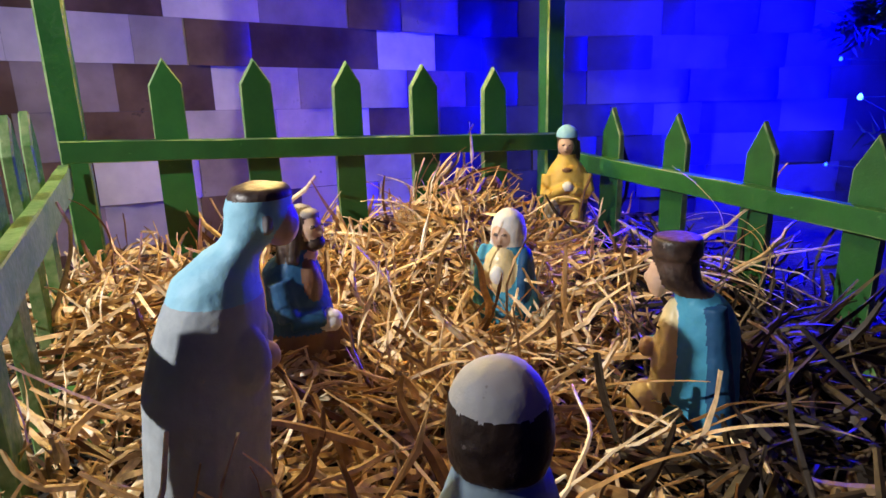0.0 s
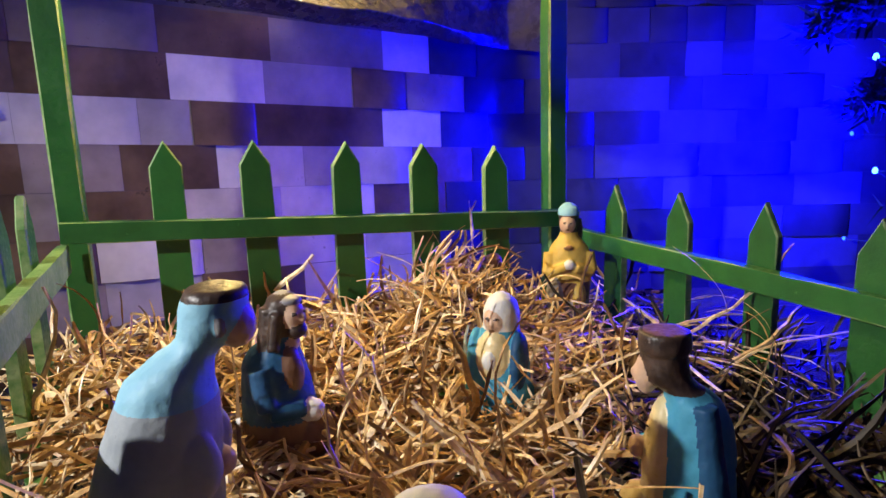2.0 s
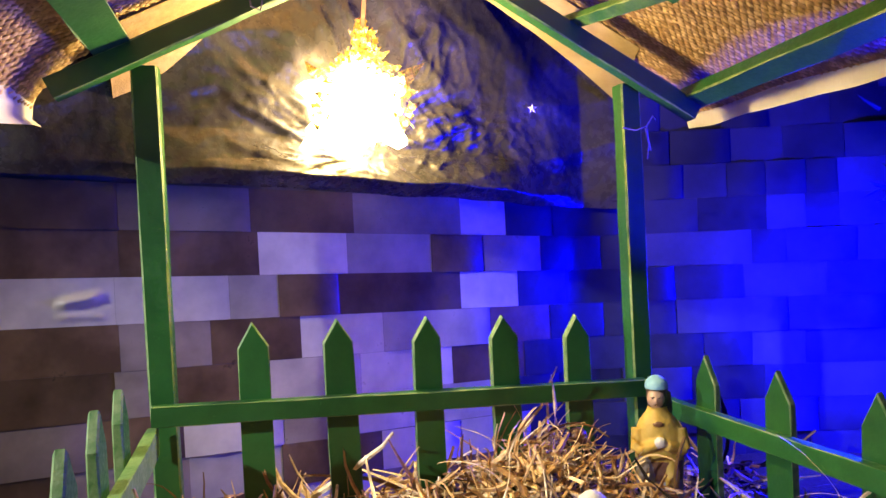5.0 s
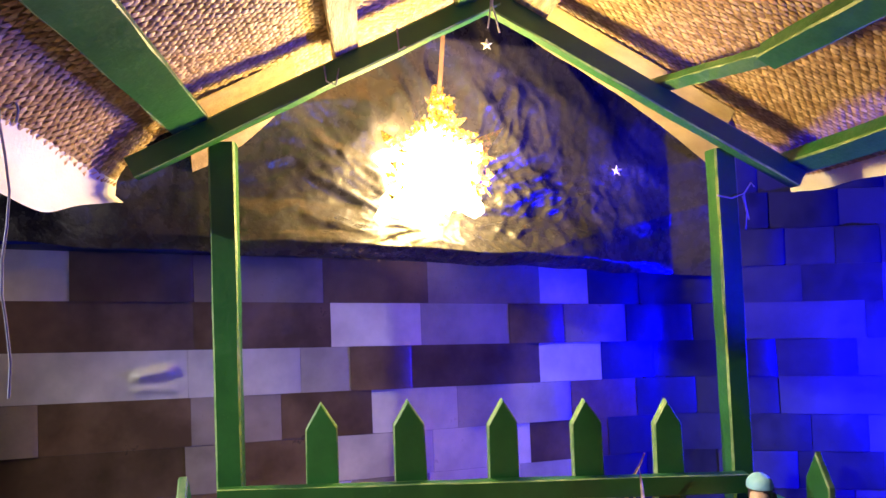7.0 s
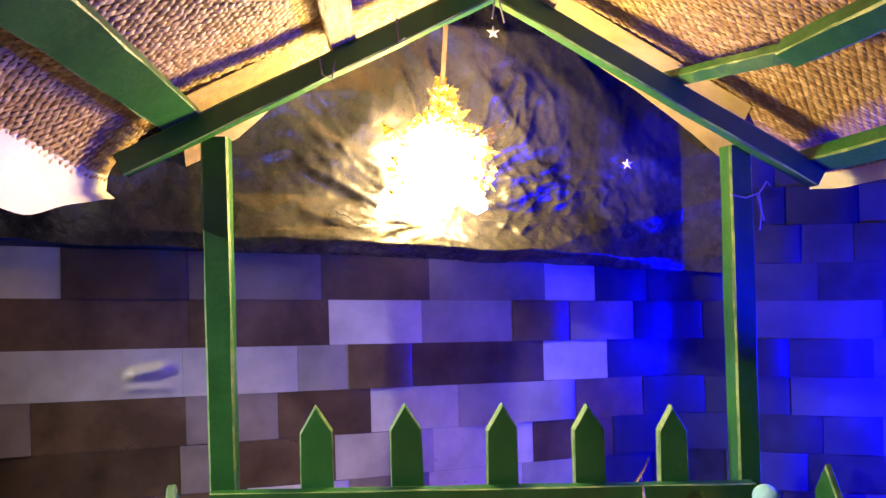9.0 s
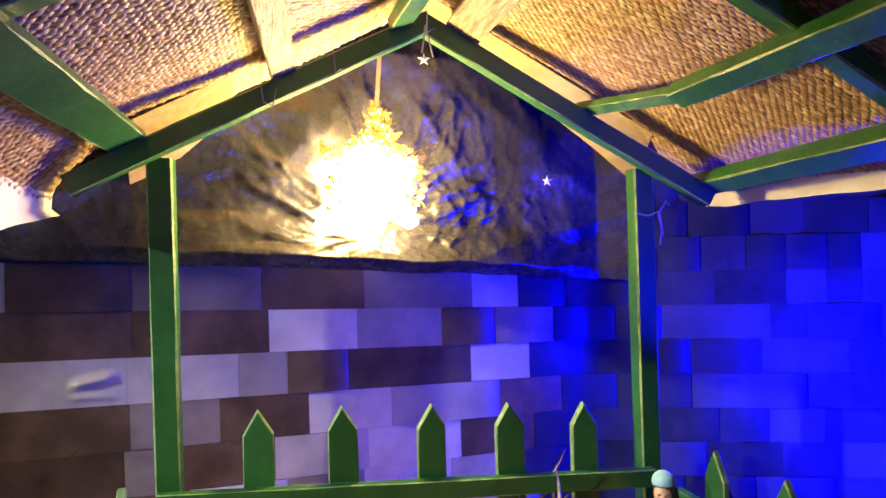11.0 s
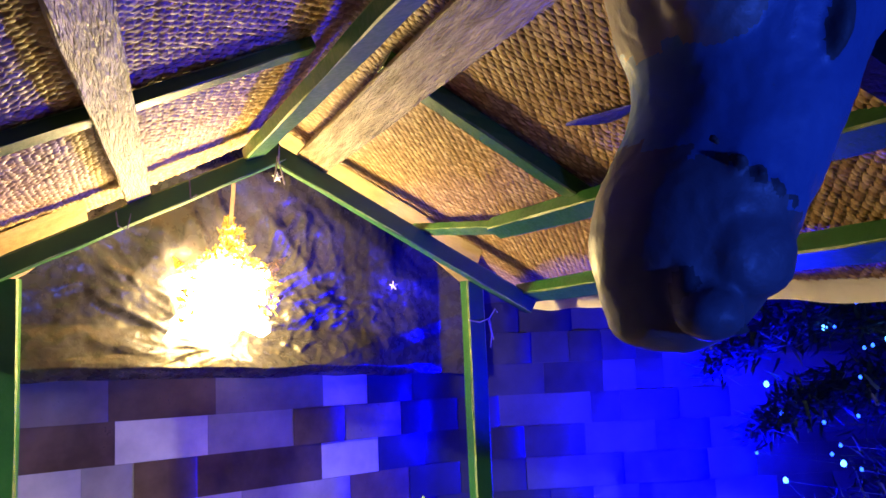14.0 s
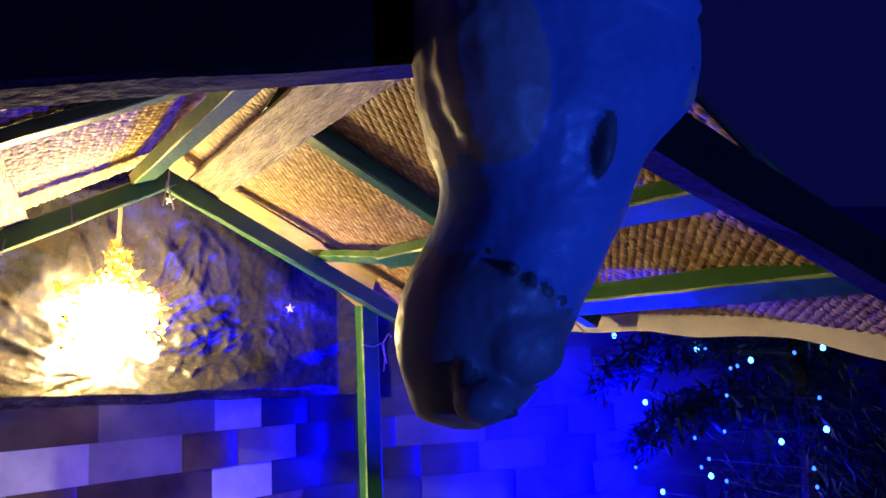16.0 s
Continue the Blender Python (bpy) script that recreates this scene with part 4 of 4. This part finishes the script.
rows = refine([
    (0.348, 0.772, 0.010, 0.012, 1), (0.349, 0.778, 0.026, 0.024, 1), (0.353, 0.790, 0.035, 0.033, 1), (0.357, 0.803, 0.043, 0.037, 1), (0.361, 0.820, 0.050, 0.040, 1), (0.370, 0.842, 0.055, 0.042, 1),
    (0.384, 0.865, 0.056, 0.043, 1), (0.396, 0.885, 0.058, 0.044, 0), (0.400, 0.905, 0.062, 0.047, 0), (0.404, 0.925, 0.074, 0.052, 0), (0.416, 0.950, 0.092, 0.056, 0), (0.421, 0.975, 0.099, 0.057, 0),
    (0.421, 1.000, 0.098, 0.056, 0), (0.412, 1.022, 0.088, 0.053, 3), (0.404, 1.050, 0.080, 0.050, 3), (0.400, 1.11, 0.076, 0.048, 3), (0.398, 1.17, 0.072, 0.046, 3)], 4)
loft(bm, [((x, 0.185 - (z - 0.8) * 0.05, z), w, d, s) for x, z, w, d, s in rows], 36)
for f in bm.faces:
    c = f.calc_center_median()
    edge = 0.858 - 0.55 * (c.x - 0.337) + 0.004 * noise.noise(c * 60)
    f.material_index = 1 if c.z < edge else 3 if c.z > 1.012 or c.x < 0.352 + 0.3 * (c.z - 0.95) and c.z > 0.90 else 0
blob(bm, (0.3270, 0.1560, 0.800), (0.0045, 0.005, 0.009), 4, pose(0, 0, 0, 0, 20, 0))
blob(bm, (0.336, 0.152, 0.789), (0.016, 0.012, 0.011), 1)
blob(bm, (0.362, 0.150, 0.814), (0.024, 0.010, 0.020), 1)
blob(bm, (0.345, 0.150, 0.782), (0.010, 0.005, 0.0025), 4)
blob(bm, (0.470, 0.146, 0.962), (0.024, 0.014, 0.020), 3, pose(0, 0, 0, 0, 20, 0))
blob(bm, (0.477, 0.1345, 0.965), (0.006, 0.004, 0.004), 4)
blob(bm, (0.360, 0.160, 0.955), (0.038, 0.032, 0.058), 3, pose(0, 0, 0, 0, -6, 0))
blob(bm, (0.402, 0.134, 0.918), (0.008, 0.010, 0.022), 4, pose(0, 0, 0, 0, 8, 0))
blob(bm, (0.415, 0.130, 1.005), (0.070, 0.020, 0.018), 0, pose(0, 0, 0, 0, 6, 0))
for k in range(5):
    f = k / 4
    x, z = 0.337 + 0.042 * f, 0.858 - 0.030 * f + 0.007 * f * f
    blob(bm, (x, 0.1436 - 0.003 * math.sin(math.pi * f), z), (0.0042, 0.0030, 0.0024), 4, pose(0, 0, 0, 0, 32, 0))
statue("statue_horse_head", bm, [HORSE, HORSE_MUZZLE, HAIR, HORSE_PATCH, DARK_GREY], (0, 0, 0), 0, "blue-painted plaster horse head with grey muzzle under the roof front", 7)

# ---- straw ----


def bed(x, y):
    """Height of the straw bed."""
    h = 0.072 + 0.035 * min(max((y - 0.75) / 0.5, 0), 1)
    h += 0.080 * math.exp(-((x - 0.56) / 0.13) ** 2 - ((y - 1.20) / 0.11) ** 2) - 0.05 * math.exp(-((x - 0.79) / 0.09) ** 2 - ((y - 1.15) / 0.14) ** 2)
    h -= 0.030 * min(max((x - 0.72) / 0.12, 0), 1) * min(max((y - 0.55) / 0.2, 0), 1)
    h += 0.030 * math.exp(-((x + 0.02) / 0.12) ** 2 - ((y - 1.0) / 0.3) ** 2)
    h -= 0.030 * math.exp(-((x - 0.42) / 0.25) ** 2 - ((y - 0.55) / 0.15) ** 2)
    h -= 0.014 * math.exp(-((x - 0.46) / 0.12) ** 2 - ((y - 0.85) / 0.09) ** 2)
    return h + 0.022 * noise.noise(Vector((x * 9, y * 9, 1.5)))


def hay_shade(x, y):
    """Above zero where the fresh straw gives way to dull hay darkened in colour for shade."""
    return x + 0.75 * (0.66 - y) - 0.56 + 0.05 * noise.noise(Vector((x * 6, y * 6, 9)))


def blade(verts, faces, rnd, start, yaw, pitch, length, width, bend, fold, segments=4):
    """One dry stalk: a folded ribbon with a raised midrib, bent along its length."""
    p = Vector(start)
    d = Vector((math.cos(yaw) * math.cos(pitch), math.sin(yaw) * math.cos(pitch), math.sin(pitch)))
    up = Vector((rnd.gauss(0, 0.6), rnd.gauss(0, 0.6), 1)).normalized()
    step = length / segments
    sweep = rnd.gauss(0, 0.09 if segments < 8 else 0.03)
    n = len(verts)
    for i in range(segments + 1):
        s = d.cross(up).normalized()
        u = s.cross(d)
        w = width * (1.0 - 0.55 * (i / segments) ** 2)
        verts += [tuple(p - s * w), tuple(p + u * w * 0.55), tuple(p + s * w)]
        turn = bend / segments
        if fold and i == segments // 2:
            turn += fold
        d = (Matrix.Rotation(turn, 3, s) @ Matrix.Rotation(sweep + rnd.gauss(0, 0.16), 3, u) @ d).normalized()
        p = p + d * step
    for i in range(segments):
        a = n + i * 3
        faces += [(a, a + 1, a + 4, a + 3), (a + 1, a + 2, a + 5, a + 4)]


def straw_bed():
    rnd = random.Random(8)
    fresh, old = ([], []), ([], [])
    verts, faces = fresh
    for k in range(5600):
        if k % 3:
            x, y = rnd.uniform(-0.16, 1.02), rnd.uniform(0.28, 1.33)
        else:
            x, y = rnd.gauss(0.42, 0.26), rnd.gauss(0.95, 0.2)
        if not (-0.25 < x < 1.35 and 0.2 < y < 1.36):
            continue
        dull = hay_shade(x, y) > rnd.uniform(-0.06, 0.06)
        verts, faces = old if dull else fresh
        depth = rnd.random() ** 1.6
        z = bed(x, y) - 0.070 * depth + 0.008 * rnd.random()
        big = rnd.random()
        width = rnd.uniform(0.0013, 0.0028) if big < 0.42 else rnd.uniform(0.0028, 0.0060)
        width *= 1.35 if dull else 1.1
        yaw = rnd.uniform(0, 2 * math.pi)
        length = rnd.uniform(0.05, 0.140) if big < 0.80 else rnd.uniform(0.13, 0.24)
        if x > 0.93 and yaw % math.pi < 0.4:
            length *= 1.3
        start = (x - math.cos(yaw) * length / 2, y - math.sin(yaw) * length / 2, z)
        blade(verts, faces, rnd, start, yaw, rnd.gauss(0.10, 0.24), length, width, rnd.gauss(-0.4, 0.9), rnd.choice((0, 0, 0, 0.9, -0.9)), 6)
    # loose stalks that stand out of the bed
    for k in range(520):
        x, y = rnd.uniform(-0.1, 1.08), rnd.uniform(0.3, 1.28)
        if rnd.random() < 0.35:
            x, y = rnd.gauss(0.57, 0.11), rnd.gauss(1.2, 0.06)
        if rnd.random() < 0.3:
            x, y = rnd.gauss(0.86, 0.06), rnd.gauss(0.85, 0.15)
        verts, faces = old if hay_shade(x, y) > rnd.uniform(-0.06, 0.06) else fresh
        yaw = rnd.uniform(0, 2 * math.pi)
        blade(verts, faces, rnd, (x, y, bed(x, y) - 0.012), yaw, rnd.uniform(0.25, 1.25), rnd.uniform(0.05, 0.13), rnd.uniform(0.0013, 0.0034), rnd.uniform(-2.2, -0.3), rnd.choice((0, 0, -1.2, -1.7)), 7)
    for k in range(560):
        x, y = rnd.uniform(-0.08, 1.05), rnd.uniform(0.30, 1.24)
        verts, faces = old if hay_shade(x, y) > rnd.uniform(-0.03, 0.12) else fresh
        yaw = rnd.uniform(0, 2 * math.pi)
        blade(verts, faces, rnd, (x, y, bed(x, y) + rnd.uniform(-0.006, 0.010)), yaw, rnd.gauss(0.12, 0.22), rnd.uniform(0.07, 0.17), rnd.uniform(0.003, 0.0065), rnd.uniform(-0.9, 0.2), rnd.choice((0, 0, 0.6, -0.9)), 6)
    verts, faces = fresh
    # long arching stalks over the fences
    for x, y, z, yaw, pitch, length, width, bend in (
        (0.64, 0.98, 0.12, -0.55, 0.32, 0.36, 0.0045, -0.75), (0.70, 0.86, 0.13, -0.30, 0.38, 0.33, 0.004, -0.9), (0.78, 0.88, 0.13, -0.75, 0.45, 0.30, 0.003, -0.6),
        (0.74, 0.93, 0.12, -0.95, 0.10, 0.24, 0.005, -0.45), (0.72, 0.90, 0.12, -0.80, 0.10, 0.22, 0.0045, -0.4), (0.80, 0.95, 0.12, -1.15, 0.5, 0.26, 0.0025, -1.0), (0.76, 0.86, 0.12, -0.70, 0.15, 0.20, 0.004, -0.6),
        (0.80, 0.80, 0.14, 0.2, 0.8, 0.22, 0.002, -1.2), (0.76, 0.72, 0.16, 0.0, 0.35, 0.30, 0.0035, -0.5), (0.84, 0.74, 0.15, 0.5, 0.9, 0.20, 0.002, -1.8),
        (-0.04, 1.10, 0.14, 1.9, 1.1, 0.20, 0.003, -1.4), (-0.05, 0.95, 0.14, 2.4, 1.2, 0.18, 0.003, -1.9), (0.02, 1.16, 0.12, 0.6, 1.0, 0.13, 0.004, -0.6),
        (0.40, 1.10, 0.14, 2.6, 0.9, 0.22, 0.003, -1.9), (0.50, 1.20, 0.20, 1.2, 1.2, 0.12, 0.004, -0.4), (0.56, 1.22, 0.20, 0.2, 1.1, 0.15, 0.005, -1.7),
        (0.47, 1.16, 0.17, 2.9, 1.1, 0.13, 0.0035, -1.0), (0.66, 1.22, 0.17, 1.5, 1.2, 0.11, 0.004, -1.5), (0.70, 1.14, 0.13, 2.6, 1.1, 0.14, 0.003, -2.2),
        (0.33, 1.08, 0.13, 1.0, 0.8, 0.16, 0.003, -1.5), (0.10, 0.72, 0.10, 0.2, 0.35, 0.16, 0.0035, -0.6), (0.22, 0.74, 0.10, -1.0, 0.2, 0.20, 0.0045, -0.3),
        (0.30, 0.66, 0.09, 2.3, 0.3, 0.22, 0.004, -0.5), (0.42, 0.80, 0.10, -1.2, 0.25, 0.22, 0.0045, -0.6), (0.36, 0.62, 0.10, -0.4, 0.3, 0.22, 0.004, -0.4),
        (0.52, 0.66, 0.10, 0.8, 0.4, 0.18, 0.003, -0.9), (0.30, 0.45, 0.12, 0.4, 0.35, 0.18, 0.004, -0.3), (0.45, 0.50, 0.11, -0.2, 0.3, 0.22, 0.004, -0.6),
        (0.60, 0.52, 0.11, 0.3, 0.5, 0.15, 0.006, -0.2), (0.66, 0.60, 0.12, 0.1, 0.25, 0.28, 0.0035, -0.5), (0.24, 0.52, 0.10, 1.9, 0.4, 0.16, 0.006, -0.2),
    ):
        verts, faces = old if hay_shade(x, y) > 0.04 and y < 0.72 else fresh
        for n in range(3):
            blade(verts, faces, rnd, (x + rnd.uniform(-0.012, 0.012), y + rnd.uniform(-0.012, 0.012), z - 0.02), yaw + rnd.gauss(0, 0.12), pitch + rnd.gauss(0, 0.08), length * rnd.uniform(0.7, 1.05), width * (1 if n == 0 else 0.6), bend, 0, 10)
    tagged(raw("shaded_hay", *old, SHADED_HAY), "dull hay on bare soil with shade in its colour", "hay", kind="stuff")
    return raw("straw_bed", *fresh, STRAW)


tagged(straw_bed(), "loose dry golden straw piled on the ground", "straw", kind="stuff")


def leaf_scatter():
    rnd = random.Random(4)
    verts, faces = [], []
    for _ in range(260):
        edge = rnd.random()
        x, y = (rnd.uniform(-0.22, -0.02), rnd.uniform(0.4, 1.25)) if edge < 0.45 else (rnd.uniform(0.6, 1.1), rnd.uniform(0.45, 1.2)) if edge < 0.8 else (rnd.uniform(0, 0.8), rnd.uniform(0.5, 1.2))
        c = Vector((x, y, bed(x, y) - rnd.uniform(-0.004, 0.03)))
        d = Vector((rnd.gauss(0, 1), rnd.gauss(0, 1), rnd.gauss(0.2, 0.5))).normalized()
        s = d.cross(Vector((0, 0, 1))).normalized()
        L, w = rnd.uniform(0.010, 0.022), rnd.uniform(0.004, 0.008)
        n = len(verts)
        up = s.cross(d) * 0.25 * w
        verts += [tuple(c), tuple(c + d * L * 0.5 + s * w + up), tuple(c + d * L), tuple(c + d * L * 0.5 - s * w + up), tuple(c + d * L * 0.5)]
        faces += [(n, n + 1, n + 4), (n + 1, n + 2, n + 4), (n + 2, n + 3, n + 4), (n + 3, n, n + 4)]
    return raw("green_leaves", verts, faces, LEAF)


tagged(leaf_scatter(), "small green leaves among the straw", "leaves", kind="stuff")

bm = bmesh.new()
bmesh.ops.create_uvsphere(bm, u_segments=20, v_segments=12, radius=0.019)
for vert in bm.verts:
    vert.co.z *= 0.9
    vert.co += vert.normal * 0.0012 * noise.noise(vert.co * 90)
ball = part("brown_ball", bm, BROWN, smooth=True)
ball.location = (0.648, 1.235, 0.188)
tagged(ball, "small brown ball lying on the straw by the fence", "ball")

# ---- tree with blue lights ----
TREE = Vector((1.98, 0.98, 0))
tree = thing("christmas_tree", "dark artificial pine tree beside the hut", "tree", at=TREE)
part("trunk", tube([(0, 0, -0.01), (0.01, 0, 0.4), (0, 0.01, 0.8), (0, 0, 1.12)], 0.035, 8, 0.3), BARK, tree)


def crown():
    rnd = random.Random(6)
    verts, faces = [], []
    for k in range(130):
        z = 0.12 + 0.98 * (k / 130)
        reach = 0.38 * (1 - (k / 130) * 0.72) * rnd.uniform(0.65, 1.1)
        yaw = k * 2.4 + rnd.uniform(-0.3, 0.3)
        d = Vector((math.cos(yaw), math.sin(yaw), rnd.uniform(-0.25, 0.1)))
        for i in range(26):
            f = 0.18 + 0.82 * i / 26
            p = Vector((0, 0, z)) + d * reach * f + Vector((rnd.gauss(0, 0.012), rnd.gauss(0, 0.012), rnd.gauss(0, 0.012) - 0.06 * f * f))
            for _ in range(2):
                n = (d * 0.6 + Vector((rnd.gauss(0, 0.7), rnd.gauss(0, 0.7), rnd.gauss(0, 0.7)))).normalized()
                s = n.cross(Vector((0.3, 0.5, 0.8))).normalized() * 0.0035
                L = rnd.uniform(0.03, 0.07)
                m = len(verts)
                verts += [tuple(p - s), tuple(p + s), tuple(p + n * L)]
                faces.append((m, m + 1, m + 2))
    return raw("crown", verts, faces, PINE, tree)


crown()


def branch(start, tip, seed):
    """A drooping bough of artificial needles."""
    rnd = random.Random(seed)
    verts, faces = [], []
    a, b = Vector(start), Vector(tip)
    d = (b - a).normalized()
    for i in range(900):
        f = rnd.random()
        spread = 0.045 * (1 - 0.5 * f) * (1 + 0.6 * noise.noise(Vector((f * 6, seed, 0))))
        p = a.lerp(b, f) + Vector((rnd.gauss(0, spread), rnd.gauss(0, spread), rnd.gauss(0, spread * 0.8) + 0.05 * math.sin(math.pi * f)))
        n = (d * 0.7 + Vector((rnd.gauss(0, 0.6), rnd.gauss(0, 0.6), rnd.gauss(0, 0.6)))).normalized()
        s = n.cross(Vector((0.3, 0.5, 0.8))).normalized() * 0.005
        L = rnd.uniform(0.03, 0.06)
        m = len(verts)
        verts += [tuple(p - s), tuple(p + s), tuple(p + n * L * 0.6 + s), tuple(p + n * L)]
        faces.append((m, m + 1, m + 2, m + 3))
    raw("branch", verts, faces, PINE, tree)


branch((-0.10, 0.06, 0.72), (-0.56, 0.22, 0.63), 1)
branch((-0.08, 0.04, 0.55), (-0.46, 0.20, 0.46), 2)
branch((-0.10, 0.10, 0.95), (-0.48, 0.26, 0.80), 3)


def bulb_mesh(radius, mat):
    bm = bmesh.new()
    bmesh.ops.create_icosphere(bm, subdivisions=2, radius=radius)
    for vert in bm.verts:
        if vert.co.z > 0:
            vert.co.z *= 1.5
    me = bpy.data.meshes.new("bulb")
    bm.to_mesh(me)
    bm.free()
    me.materials.append(mat)
    return me


lights = thing("string_lights", "string of small blue lights on the tree", "string lights", at=TREE)
SMALL, LARGE = bulb_mesh(0.0042, LED), bulb_mesh(0.0068, LED_BRIGHT)
rnd = random.Random(12)
spots = [Vector(p) - TREE for p in (
    (1.59, 1.19, 0.57), (1.60, 1.16, 0.50), (1.56, 1.21, 0.40), (1.56, 1.26, 0.75), (1.59, 1.23, 0.69), (1.73, 1.03, 0.77), (1.69, 1.09, 0.71), (1.70, 1.07, 0.71), (1.73, 1.02, 0.66), (1.76, 0.98, 0.68), (1.72, 1.03, 0.59), (1.70, 1.03, 0.50),
    (1.77, 0.92, 0.48), (1.67, 1.06, 0.43), (1.65, 1.07, 0.41), (1.66, 1.05, 0.39), (1.68, 1.02, 0.38), (1.79, 0.85, 0.38), (1.85, 0.84, 0.71))]
for k in range(26):
    z = 0.12 + 0.95 * k / 26
    yaw = math.pi + 0.1 + rnd.gauss(0, 0.7)
    r = 0.46 * (1 - (k / 26) * 0.6) * rnd.uniform(0.75, 1.05)
    spots.append(Vector((math.cos(yaw) * r, math.sin(yaw) * r, z)))
for k, p in enumerate(spots):
    b = new("bulb", LARGE if k % 3 == 0 else SMALL)
    b.parent, b.location = lights, p
part("wire", tube(sorted(spots, key=lambda p: p.z), 0.0008, 4), PINE, lights)

build_bricks()
